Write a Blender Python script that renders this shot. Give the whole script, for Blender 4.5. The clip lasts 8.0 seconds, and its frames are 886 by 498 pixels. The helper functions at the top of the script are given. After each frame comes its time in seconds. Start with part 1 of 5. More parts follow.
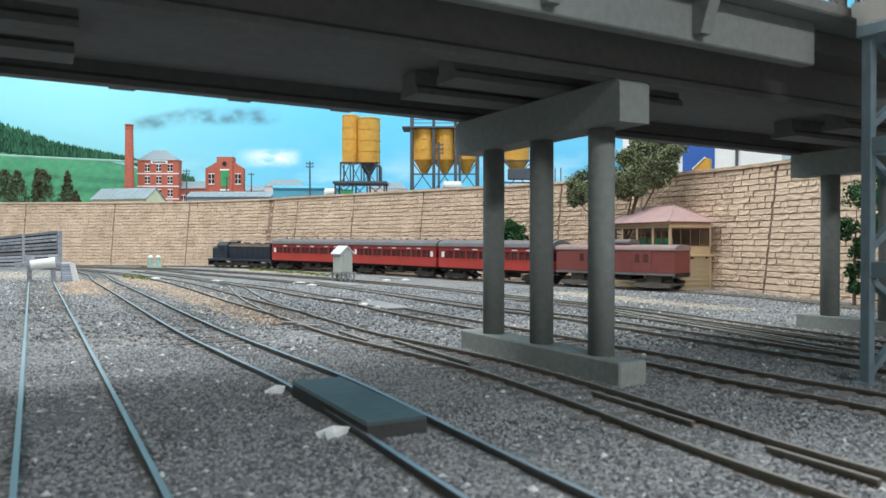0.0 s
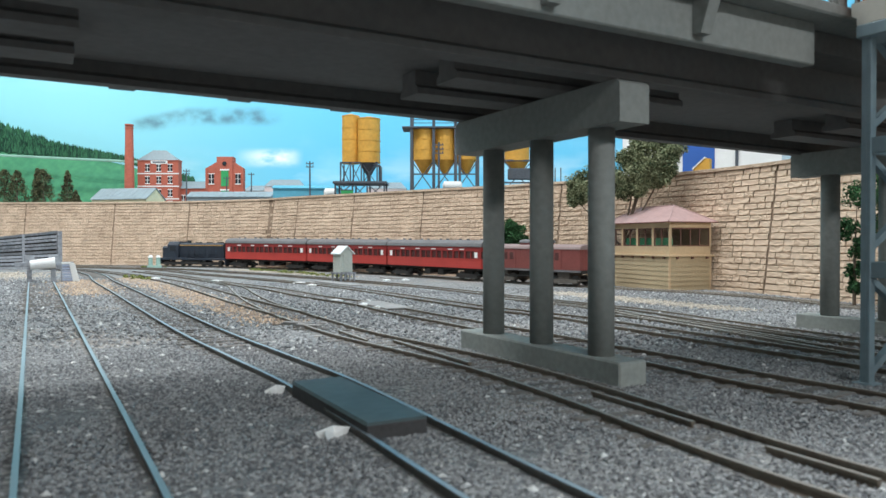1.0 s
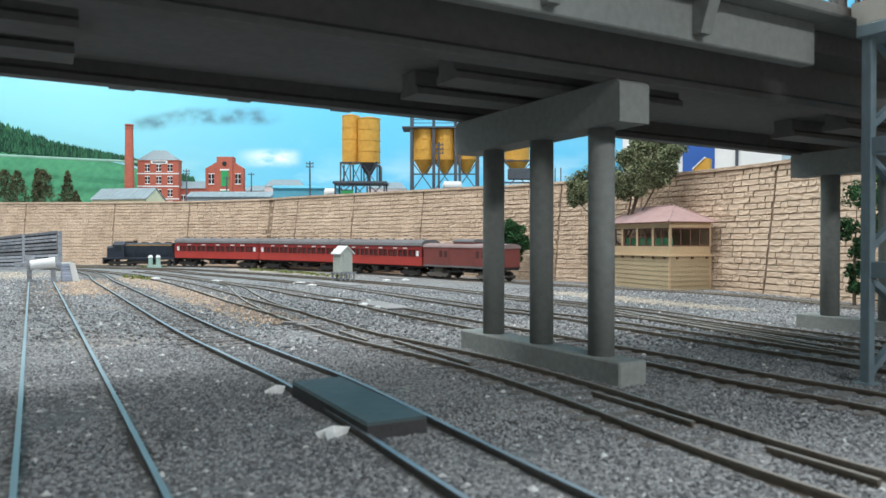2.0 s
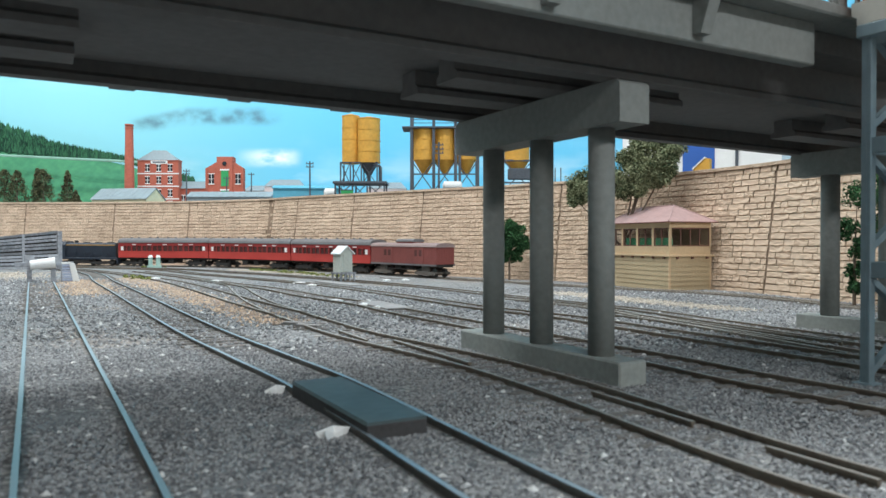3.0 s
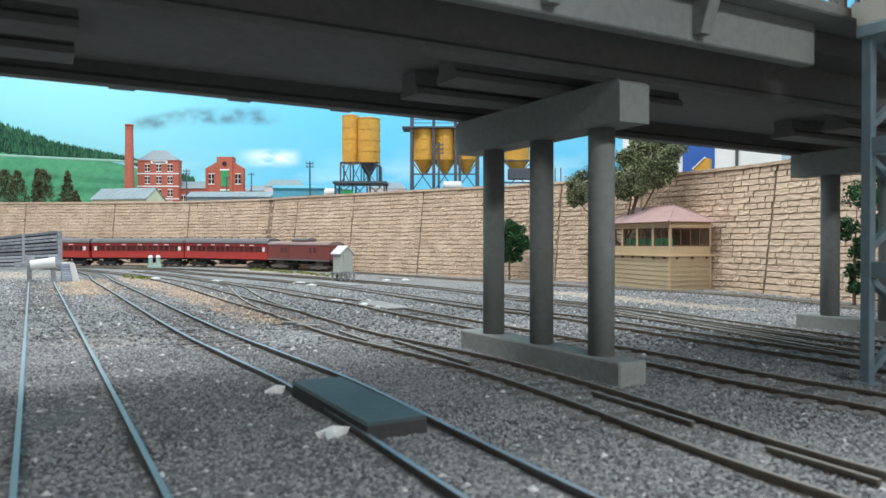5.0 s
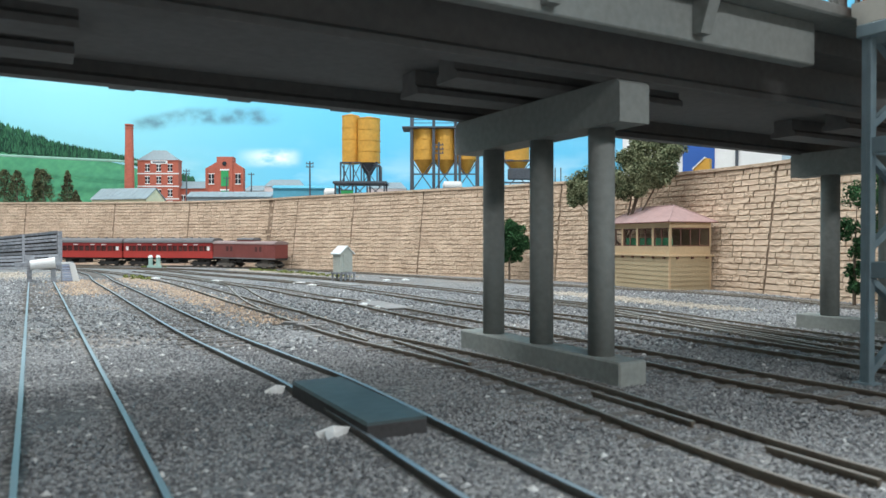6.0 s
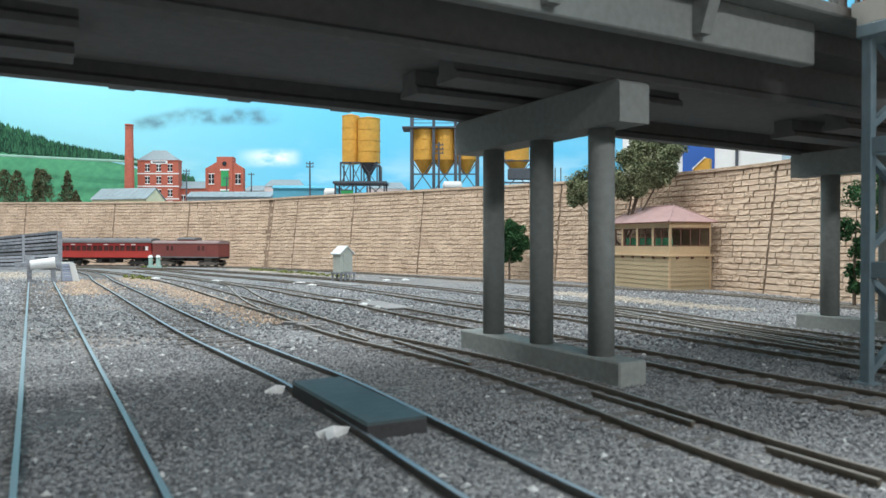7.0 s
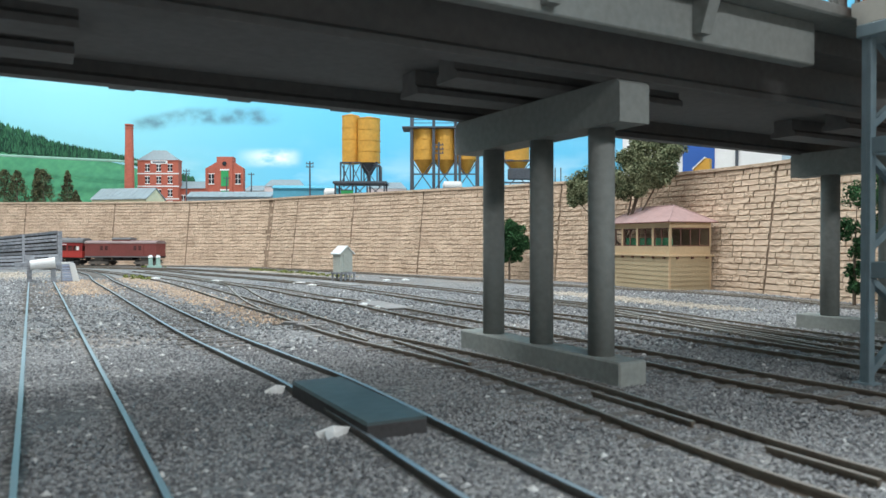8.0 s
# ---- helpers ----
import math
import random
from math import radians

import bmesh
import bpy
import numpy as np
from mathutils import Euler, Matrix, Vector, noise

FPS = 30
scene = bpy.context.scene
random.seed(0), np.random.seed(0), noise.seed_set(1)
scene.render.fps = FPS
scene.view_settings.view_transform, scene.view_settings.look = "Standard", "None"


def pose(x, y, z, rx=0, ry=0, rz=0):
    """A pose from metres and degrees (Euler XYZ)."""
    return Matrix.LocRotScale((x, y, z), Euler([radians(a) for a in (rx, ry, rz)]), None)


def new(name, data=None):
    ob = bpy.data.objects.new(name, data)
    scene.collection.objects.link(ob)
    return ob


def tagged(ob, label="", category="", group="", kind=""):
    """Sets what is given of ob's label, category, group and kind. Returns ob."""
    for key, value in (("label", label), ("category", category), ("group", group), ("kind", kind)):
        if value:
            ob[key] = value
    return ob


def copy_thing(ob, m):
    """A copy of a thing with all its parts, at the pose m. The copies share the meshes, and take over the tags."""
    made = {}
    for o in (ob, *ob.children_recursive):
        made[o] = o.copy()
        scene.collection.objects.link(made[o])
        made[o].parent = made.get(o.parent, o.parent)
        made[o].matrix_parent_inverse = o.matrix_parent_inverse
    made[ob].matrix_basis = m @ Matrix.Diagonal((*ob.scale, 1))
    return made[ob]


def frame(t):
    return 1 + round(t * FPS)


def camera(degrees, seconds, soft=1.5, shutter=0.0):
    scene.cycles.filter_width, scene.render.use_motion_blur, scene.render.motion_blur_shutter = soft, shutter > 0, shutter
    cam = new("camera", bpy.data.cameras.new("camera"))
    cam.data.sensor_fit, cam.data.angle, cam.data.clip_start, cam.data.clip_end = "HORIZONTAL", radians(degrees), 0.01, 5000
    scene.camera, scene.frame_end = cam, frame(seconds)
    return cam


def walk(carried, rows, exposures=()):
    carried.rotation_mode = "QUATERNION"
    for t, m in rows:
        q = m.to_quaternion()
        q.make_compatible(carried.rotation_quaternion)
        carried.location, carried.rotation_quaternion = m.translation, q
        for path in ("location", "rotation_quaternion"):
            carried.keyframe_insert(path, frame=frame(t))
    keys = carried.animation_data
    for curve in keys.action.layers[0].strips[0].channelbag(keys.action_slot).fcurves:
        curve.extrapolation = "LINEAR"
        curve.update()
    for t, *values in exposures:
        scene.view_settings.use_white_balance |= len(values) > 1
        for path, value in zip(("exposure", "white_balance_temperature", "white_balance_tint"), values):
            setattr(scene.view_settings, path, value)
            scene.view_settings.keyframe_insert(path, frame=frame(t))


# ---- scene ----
# A model railway yard. Plan sizes below are in millimetres of the layout; MM turns them into metres.
MM = 0.001
cam = camera(63.4, 8.0, soft=1.5, shutter=0.5)
cam.data.dof.use_dof, cam.data.dof.focus_distance, cam.data.dof.aperture_fstop = True, 0.80, 58.0
EYE = pose(0, 0, 37.6 * MM, 90 - 0.63, 0, 0)
walk(cam, [(0.0, EYE), (8.0, EYE)], exposures=[(0.0, 0.0, 6500, 11), (8.0, 0.0, 6500, 11)])

# ---- light: unseen fluorescent tubes of the layout room, and added fill ----
world = bpy.data.worlds.new("room_air")
world.use_nodes = True
world.node_tree.nodes["Background"].inputs[0].default_value = (0.8, 0.9, 1.0, 1)
world.node_tree.nodes["Background"].inputs[1].default_value = 0.1
scene.world = world


def room_lamp(x, y, z, long, wide, watts, rz, tilt=0):
    lamp = bpy.data.lights.new("ceiling_tube", "AREA")
    lamp.shape, lamp.size, lamp.size_y, lamp.energy = "RECTANGLE", long * MM, wide * MM, watts
    lamp.color = (0.93, 0.98, 1.0)
    ob = new("ceiling_tube", lamp)
    ob.matrix_world = pose(x * MM, y * MM, z * MM, tilt, 0, rz)
    return ob


# x, y, length, watts, turn, tilt
# The tilted ones are fill, added to brighten backdrop, wall and bridge front.
TUBES_AND_FILL = ((-250, 475, 1500, 22.0, 0, 0), (-1500, 880, 1200, 13.0, 0, 35), (-350, 1420, 2400, 17.5, 0, 35), (1000, -1950, 1500, 30.0, 25, 50),
         (150, 0, 1500, 3.3, 29.2, 0))
for x, y, long, watts, turn, tilt in TUBES_AND_FILL:
    room_lamp(x, y, 1200 if tilt else 1250, long, 160, watts, turn, tilt)


# ---- materials ----
def material(name, colour, rough=0.7, metal=0.0, fine=900.0, coarse=60.0, vary=0.18, bump=0.15, island=0.0,
             thing_vary=0.0, second=None, spec=0.4, relief=0.0006, spread=0.35):
    m = bpy.data.materials.new(name)
    m.use_nodes = True
    nt = m.node_tree
    n, l = nt.nodes, nt.links
    bsdf = n["Principled BSDF"]
    bsdf.inputs["Roughness"].default_value, bsdf.inputs["Metallic"].default_value = rough, metal
    bsdf.inputs["Specular IOR Level"].default_value = spec
    co = n.new("ShaderNodeTexCoord")
    big, small = n.new("ShaderNodeTexNoise"), n.new("ShaderNodeTexNoise")
    big.inputs["Scale"].default_value, small.inputs["Scale"].default_value = coarse, fine
    big.inputs["Detail"].default_value, small.inputs["Detail"].default_value = 4, 3
    for t in (big, small):
        l.new(co.outputs["Object"], t.inputs["Vector"])
    add = n.new("ShaderNodeMath")
    add.operation = "ADD"
    l.new(big.outputs["Fac"], add.inputs[0])
    l.new(small.outputs["Fac"], add.inputs[1])
    last = add.outputs[0]
    for amount, node, out in ((island, "ShaderNodeNewGeometry", "Random Per Island"), (thing_vary, "ShaderNodeObjectInfo", "Random")):
        if amount:
            src = n.new(node)
            mul = n.new("ShaderNodeMath")
            mul.operation = "MULTIPLY_ADD"
            mul.inputs[1].default_value = amount
            l.new(src.outputs[out], mul.inputs[0])
            l.new(last, mul.inputs[2])
            sub = n.new("ShaderNodeMath")
            sub.operation = "SUBTRACT"
            sub.inputs[1].default_value = amount / 2
            l.new(mul.outputs[0], sub.inputs[0])
            last = sub.outputs[0]
    ramp = n.new("ShaderNodeMapRange")
    ramp.inputs["From Min"].default_value, ramp.inputs["From Max"].default_value = 1 - spread, 1 + spread
    l.new(last, ramp.inputs["Value"])
    mix = n.new("ShaderNodeMix")
    mix.data_type = "RGBA"
    c = Vector(colour)
    if second is None:
        a, b = c * (1 - vary), c * (1 + vary)
    else:
        a, b = Vector(second), c
    mix.inputs["A"].default_value, mix.inputs["B"].default_value = (*a, 1), (*b, 1)
    l.new(ramp.outputs[0], mix.inputs["Factor"])
    l.new(mix.outputs["Result"], bsdf.inputs["Base Color"])
    if bump:
        bp = n.new("ShaderNodeBump")
        bp.inputs["Strength"].default_value, bp.inputs["Distance"].default_value = bump, relief
        l.new(small.outputs["Fac"], bp.inputs["Height"])
        l.new(bp.outputs["Normal"], bsdf.inputs["Normal"])
    return m


def gravel_material(name, dark, light):
    """Packed ballast: small grey stones of uneven tone, with rusty patches."""
    m = material(name, light, 0.9, fine=700, coarse=14, bump=0)
    nt = m.node_tree
    n, l = nt.nodes, nt.links
    bsdf, co = n["Principled BSDF"], n["Texture Coordinate"]
    cells = n.new("ShaderNodeTexVoronoi")
    cells.inputs["Scale"].default_value = 800
    l.new(co.outputs["Object"], cells.inputs["Vector"])
    grey = n.new("ShaderNodeSeparateColor")
    l.new(cells.outputs["Color"], grey.inputs[0])
    tone = n.new("ShaderNodeValToRGB")
    e = tone.color_ramp.elements
    e[0].color, e[1].color = (*dark, 1), (*light, 1)
    e[1].position = 0.85
    extra = e.new(0.97)
    extra.color = (min(1, light[0] * 1.7), min(1, light[1] * 1.65), min(1, light[2] * 1.55), 1)
    l.new(grey.outputs[0], tone.inputs[0])
    patch = n.new("ShaderNodeTexNoise")
    patch.inputs["Scale"].default_value = 9
    patch.inputs["Detail"].default_value = 5
    l.new(co.outputs["Object"], patch.inputs["Vector"])
    lim = n.new("ShaderNodeMapRange")
    lim.inputs["From Min"].default_value, lim.inputs["From Max"].default_value, lim.inputs["To Max"].default_value = 0.56, 0.72, 0.55
    l.new(patch.outputs["Fac"], lim.inputs["Value"])
    mix = n.new("ShaderNodeMix")
    mix.data_type = "RGBA"
    mix.inputs["B"].default_value = (0.36, 0.25, 0.16, 1)
    l.new(lim.outputs[0], mix.inputs["Factor"])
    l.new(tone.outputs[0], mix.inputs["A"])
    l.new(mix.outputs["Result"], bsdf.inputs["Base Color"])
    bp = n.new("ShaderNodeBump")
    bp.inputs["Strength"].default_value, bp.inputs["Distance"].default_value = 0.9, 0.0009
    bp.invert = True
    l.new(cells.outputs["Distance"], bp.inputs["Height"])
    l.new(bp.outputs["Normal"], bsdf.inputs["Normal"])
    return m


def rail_material(name, side, top, rough):
    """Rusty flanks under a head worn bright on its upper face."""
    m = material(name, side, 0.85, fine=500, coarse=60, vary=0.3)
    nt = m.node_tree
    n, l = nt.nodes, nt.links
    bsdf = n["Principled BSDF"]
    geo, sep, lim = n.new("ShaderNodeNewGeometry"), n.new("ShaderNodeSeparateXYZ"), n.new("ShaderNodeMapRange")
    l.new(geo.outputs["True Normal"], sep.inputs[0])
    lim.inputs["From Min"].default_value, lim.inputs["From Max"].default_value = 0.97, 0.99
    l.new(sep.outputs["Z"], lim.inputs["Value"])
    mix = n.new("ShaderNodeMix")
    mix.data_type = "RGBA"
    old = bsdf.inputs["Base Color"].links[0].from_socket
    l.new(old, mix.inputs["A"])
    mix.inputs["B"].default_value = (*top, 1)
    l.new(lim.outputs[0], mix.inputs["Factor"])
    l.new(mix.outputs["Result"], bsdf.inputs["Base Color"])
    shine = n.new("ShaderNodeMapRange")
    shine.inputs["To Max"].default_value = 0.45
    l.new(lim.outputs[0], shine.inputs["Value"])
    l.new(shine.outputs[0], bsdf.inputs["Metallic"])
    rr = n.new("ShaderNodeMapRange")
    rr.inputs["To Min"].default_value, rr.inputs["To Max"].default_value = 0.85, rough
    l.new(lim.outputs[0], rr.inputs["Value"])
    l.new(rr.outputs[0], bsdf.inputs["Roughness"])
    return m


def sky_material():
    """The painted sky: deep cyan above, paler low down, with soft white clouds and a drift of chimney smoke."""
    m = bpy.data.materials.new("painted_sky")
    m.use_nodes = True
    nt = m.node_tree
    n, l = nt.nodes, nt.links
    bsdf = n["Principled BSDF"]
    bsdf.inputs["Roughness"].default_value = 0.9
    bsdf.inputs["Specular IOR Level"].default_value = 0.1
    co = n.new("ShaderNodeTexCoord")
    sep = n.new("ShaderNodeSeparateXYZ")
    l.new(co.outputs["Object"], sep.inputs[0])

    def rng(sock, a, b, c=0.0, d=1.0, smooth=True):
        r = n.new("ShaderNodeMapRange")
        r.interpolation_type = "SMOOTHSTEP" if smooth else "LINEAR"
        for key, v in zip(("From Min", "From Max", "To Min", "To Max"), (a, b, c, d)):
            r.inputs[key].default_value = v
        l.new(sock, r.inputs["Value"])
        return r.outputs[0]

    def times(a, b):
        q = n.new("ShaderNodeMath")
        q.operation = "MULTIPLY"
        l.new(a, q.inputs[0])
        l.new(b, q.inputs[1])
        return q.outputs[0]

    def blend(fac, a, colour):
        q = n.new("ShaderNodeMix")
        q.data_type = "RGBA"
        l.new(fac, q.inputs["Factor"])
        l.new(a, q.inputs["A"])
        q.inputs["B"].default_value = (*colour, 1)
        return q.outputs["Result"]

    def cloud(sx, sz, scale, detail=5):
        mp = n.new("ShaderNodeMapping")
        mp.inputs["Scale"].default_value = (sx, sx, sz)
        l.new(co.outputs["Object"], mp.inputs["Vector"])
        t = n.new("ShaderNodeTexNoise")
        t.inputs["Scale"].default_value, t.inputs["Detail"].default_value = scale, detail
        l.new(mp.outputs[0], t.inputs["Vector"])
        return t.outputs["Fac"]

    base = n.new("ShaderNodeRGB")
    base.outputs[0].default_value = (0.15, 0.52, 0.74, 1)
    col = blend(rng(sep.outputs["X"], -0.15, -1.0), base.outputs[0], (0.27, 0.62, 0.69))
    col = blend(rng(cloud(1, 2, 2.2), 0.5, 0.75, 0, 0.35), col, (0.55, 0.84, 0.88))
    low = rng(sep.outputs["Z"], 0.30, 0.10)
    col = blend(times(low, rng(cloud(1, 3.2, 3.4), 0.45, 0.62, 0, 0.9)), col, (0.78, 0.88, 0.88))
    # one bright cloud bank low in the middle of the sky
    bank = times(times(rng(sep.outputs["X"], -0.56, -0.45), rng(sep.outputs["X"], -0.36, -0.42)), times(rng(sep.outputs["Z"], 0.225, 0.25), rng(sep.outputs["Z"], 0.285, 0.262)))
    col = blend(times(bank, rng(cloud(1, 2.2, 12, 6), 0.30, 0.6)), col, (0.86, 0.92, 0.84))
    # smoke that drifts from the chimney head, thin at both ends
    along = times(rng(sep.outputs["X"], -0.84, -0.77), rng(sep.outputs["X"], -0.41, -0.48))
    lift = rng(sep.outputs["X"], -0.83, -0.66, 0.022, 0.0)
    level = n.new("ShaderNodeMath")
    l.new(sep.outputs["Z"], level.inputs[0])
    l.new(lift, level.inputs[1])
    up = times(rng(level.outputs[0], 0.334, 0.360), rng(level.outputs[0], 0.396, 0.368))
    smoke = times(times(along, up), rng(cloud(1, 1.3, 17, 8), 0.36, 0.70, 0.12, 0.9))
    col = blend(smoke, col, (0.10, 0.16, 0.20))
    l.new(col, bsdf.inputs["Base Color"])
    return m


# Worn steel colour with the sky's blue reflection tinted in.
STEEL_TOP_SKYLIT = (0.30, 0.37, 0.41)
M_gravel = gravel_material("ballast_bed", (0.13, 0.133, 0.137), (0.275, 0.277, 0.274))
M_stones = material("ballast_stones", (0.385, 0.391, 0.389), 0.9, fine=900, coarse=9, island=0.9, second=(0.12, 0.123, 0.13), bump=0.1)
M_pale = material("pale_chips", (0.72, 0.72, 0.70), 0.85, fine=900, vary=0.12)
M_rust_stones = material("rusty_ballast", (0.60, 0.45, 0.32), 0.9, fine=900, coarse=20, island=0.9, second=(0.28, 0.21, 0.16))
M_rail = rail_material("rusty_rail", (0.165, 0.135, 0.105), (0.33, 0.305, 0.27), 0.55)
M_rail_bright = rail_material("worn_rail", (0.12, 0.11, 0.10), STEEL_TOP_SKYLIT, 0.45)
M_rail_pale = rail_material("dusty_rail", (0.22, 0.19, 0.155), (0.50, 0.46, 0.41), 0.6)
M_sleeper = material("stained_sleeper", (0.155, 0.142, 0.13), 0.95, fine=600, coarse=90, vary=0.4, thing_vary=0.6)
M_concrete = material("grey_concrete_paint", (0.245, 0.258, 0.243), 0.75, fine=500, coarse=16, vary=0.16, bump=0.12)
# Underside copy of the bridge concrete, its shade put into the colour.
M_concrete_shaded = material("soffit_grey_paint", (0.15, 0.147, 0.143), 0.85, fine=400, coarse=20, vary=0.16, bump=0.08)
# Bridge concrete again, paler: light off the ground is put into the colour.
M_footing_lit = material("dusty_footing_paint", (0.315, 0.335, 0.312), 0.8, fine=500, coarse=14, vary=0.18, bump=0.12)
M_stone = material("sandstone_block", (0.77, 0.595, 0.445), 0.92, fine=380, coarse=48, island=0.14, thing_vary=0.14, second=(0.45, 0.325, 0.23), bump=1.0, relief=0.0014, spread=0.36)
M_mortar = material("dirty_mortar", (0.30, 0.215, 0.15), 0.95, fine=500, coarse=30, vary=0.3)
M_sky = sky_material()
M_room = material("room_paint", (0.56, 0.55, 0.53), 0.9, fine=40, coarse=3, vary=0.04, bump=0)
M_floor = material("room_carpet", (0.12, 0.12, 0.13), 0.95, fine=300, coarse=10, vary=0.2)


# ---- building blocks ----
def zg(x, y):
    """Height of the yard's bed: level in front, a little lower towards the retaining wall."""
    t = min(1.0, max(0.0, (y - 330 + 0.9 * x) / 400))
    return -(8.75 + 2.25 * min(1.0, max(-1.0, (x + 150) / 250))) * t * t * (3 - 2 * t)


def hold(name, x=0, y=0, z=0, rz=0, parent=None):
    ob = new(name)
    ob.empty_display_size = 0.005
    ob.matrix_world = pose(x * MM, y * MM, z * MM, 0, 0, rz)
    ob.parent = parent
    return ob


def part(name, bm, mat, parent=None, label="", smooth=False):
    """Links a bmesh, drawn in millimetres, as one mesh object under parent."""
    bmesh.ops.recalc_face_normals(bm, faces=bm.faces)
    me = bpy.data.meshes.new(name)
    bm.to_mesh(me)
    bm.free()
    return mesh_part(name, me, mat, parent, label, smooth)


def mesh_part(name, me, mat, parent=None, label="", smooth=False):
    me.transform(Matrix.Scale(MM, 4))
    me.materials.append(mat)
    if smooth:
        me.polygons.foreach_set("use_smooth", [True] * len(me.polygons))
    ob = new(name, me)
    ob.parent = parent
    return tagged(ob, label)


def again(ob, parent, m):
    """The same mesh once more as another part, at m (millimetres) under parent."""
    o = new(ob.name.split(".")[0], ob.data)
    o.parent = parent
    o.matrix_basis = Matrix.Translation(m.translation * MM) @ m.to_3x3().to_4x4()
    return o


def box(bm, x0, x1, y0, y1, z0, z1, bevel=0.0, m=None):
    v = [bm.verts.new(p) for p in ((x0, y0, z0), (x1, y0, z0), (x1, y1, z0), (x0, y1, z0), (x0, y0, z1), (x1, y0, z1), (x1, y1, z1), (x0, y1, z1))]
    fs = [bm.faces.new([v[i] for i in q]) for q in ((0, 3, 2, 1), (4, 5, 6, 7), (0, 1, 5, 4), (1, 2, 6, 5), (2, 3, 7, 6), (3, 0, 4, 7))]
    if m is not None:
        bmesh.ops.transform(bm, matrix=m, verts=v)
    if bevel:
        es = list({e for f in fs for e in f.edges})
        bmesh.ops.bevel(bm, geom=es, offset=bevel, segments=1, affect="EDGES")
    return bm


def boxed(*a, **k):
    return box(bmesh.new(), *a, **k)


def cyl(bm, x, y, z0, z1, r0, r1=None, n=20, m=None):
    r1 = r0 if r1 is None else r1
    a, b = [], []
    for i in range(n):
        w = 2 * math.pi * i / n
        a.append(bm.verts.new((x + r0 * math.cos(w), y + r0 * math.sin(w), z0)))
        b.append(bm.verts.new((x + r1 * math.cos(w), y + r1 * math.sin(w), z1)))
    for i in range(n):
        bm.faces.new((a[i], a[(i + 1) % n], b[(i + 1) % n], b[i]))
    bm.faces.new(a[::-1])
    bm.faces.new(b)
    if m is not None:
        bmesh.ops.transform(bm, matrix=m, verts=a + b)
    return bm


def bar(bm, p, q, w, n=4):
    """A bar of thickness w from p to q."""
    p, q = Vector(p), Vector(q)
    d = q - p
    m = Matrix.Translation(p) @ d.to_track_quat("Z", "Y").to_matrix().to_4x4() @ Matrix.Rotation(math.pi / 4, 4, "Z")
    return cyl(bm, 0, 0, 0, d.length, w * 0.7071 if n == 4 else w / 2, n=n, m=m)


def prism(bm, outline, a, b, axis="x"):
    """An outline drawn across an axis, drawn out from a to b along it."""
    put = {"x": lambda s, p: (s, p[0], p[1]), "y": lambda s, p: (p[0], s, p[1]), "z": lambda s, p: (p[0], p[1], s)}[axis]
    u, v = [bm.verts.new(put(a, p)) for p in outline], [bm.verts.new(put(b, p)) for p in outline]
    k = len(outline)
    for i in range(k):
        bm.faces.new((u[i], u[(i + 1) % k], v[(i + 1) % k], v[i]))
    bm.faces.new(u[::-1])
    bm.faces.new(v)
    return bm


def curve_through(pts, step=8.0):
    """A smooth plan line through a few points, as evenly spaced rows (x, y)."""
    p = np.array(pts, float)
    p = np.vstack([2 * p[0] - p[1], p, 2 * p[-1] - p[-2]])
    out = []
    for i in range(1, len(p) - 2):
        a, b, c, d = p[i - 1:i + 3]
        for t in np.linspace(0, 1, 40, endpoint=False):
            out.append(0.5 * (2 * b + (c - a) * t + (2 * a - 5 * b + 4 * c - d) * t * t + (3 * b - a - 3 * c + d) * t ** 3))
    out.append(p[-2])
    out = np.array(out)
    s = np.r_[0, np.cumsum(np.linalg.norm(np.diff(out, axis=0), axis=1))]
    at = np.linspace(0, s[-1], max(2, int(s[-1] / step)))
    return np.stack([np.interp(at, s, out[:, 0]), np.interp(at, s, out[:, 1])], 1)


def beside(line, d):
    """The line moved d to its right."""
    t = np.gradient(line, axis=0)
    t /= np.linalg.norm(t, axis=1)[:, None]
    return line + d * np.stack([t[:, 1], -t[:, 0]], 1)


def swept(bm, line, profile, zf):
    """A profile of (right, up) drawn along a plan line whose height is zf(x, y)."""
    t = np.gradient(line, axis=0)
    t /= np.linalg.norm(t, axis=1)[:, None]
    rows = []
    for (x, y), (tx, ty) in zip(line, t):
        z = zf(x, y)
        rows.append([bm.verts.new((x + ty * a, y - tx * a, z + b)) for a, b in profile])
    k = len(profile)
    for r, q in zip(rows, rows[1:]):
        for i in range(k):
            bm.faces.new((r[i], r[(i + 1) % k], q[(i + 1) % k], q[i]))
    bm.faces.new(rows[0][::-1])
    bm.faces.new(rows[-1])
    return bm


# ---- the layout room and its backdrop ----
def room():
    bm = boxed(-3400, 2600, -2300, 2700, -1100, -1080)
    tagged(part("floor", bm, M_floor), "dark carpet floor of the layout room", "floor", kind="structure")
    bm = boxed(-3400, 2600, -2300, 2700, 1320, 1345)
    tagged(part("ceiling", bm, M_room), "plain white ceiling of the layout room", "ceiling", kind="structure")
    for name, q in (("wall_north", (-3400, 2600, 2700, 2740)), ("wall_south", (-3400, 2600, -2340, -2300)),
                    ("wall_west", (-3440, -3400, -2340, 2740)), ("wall_east", (2600, 2640, -2340, 2740))):
        tagged(part(name, boxed(*q, -1100, 1345), M_room), "plain off-white wall of the layout room", "wall", kind="structure")


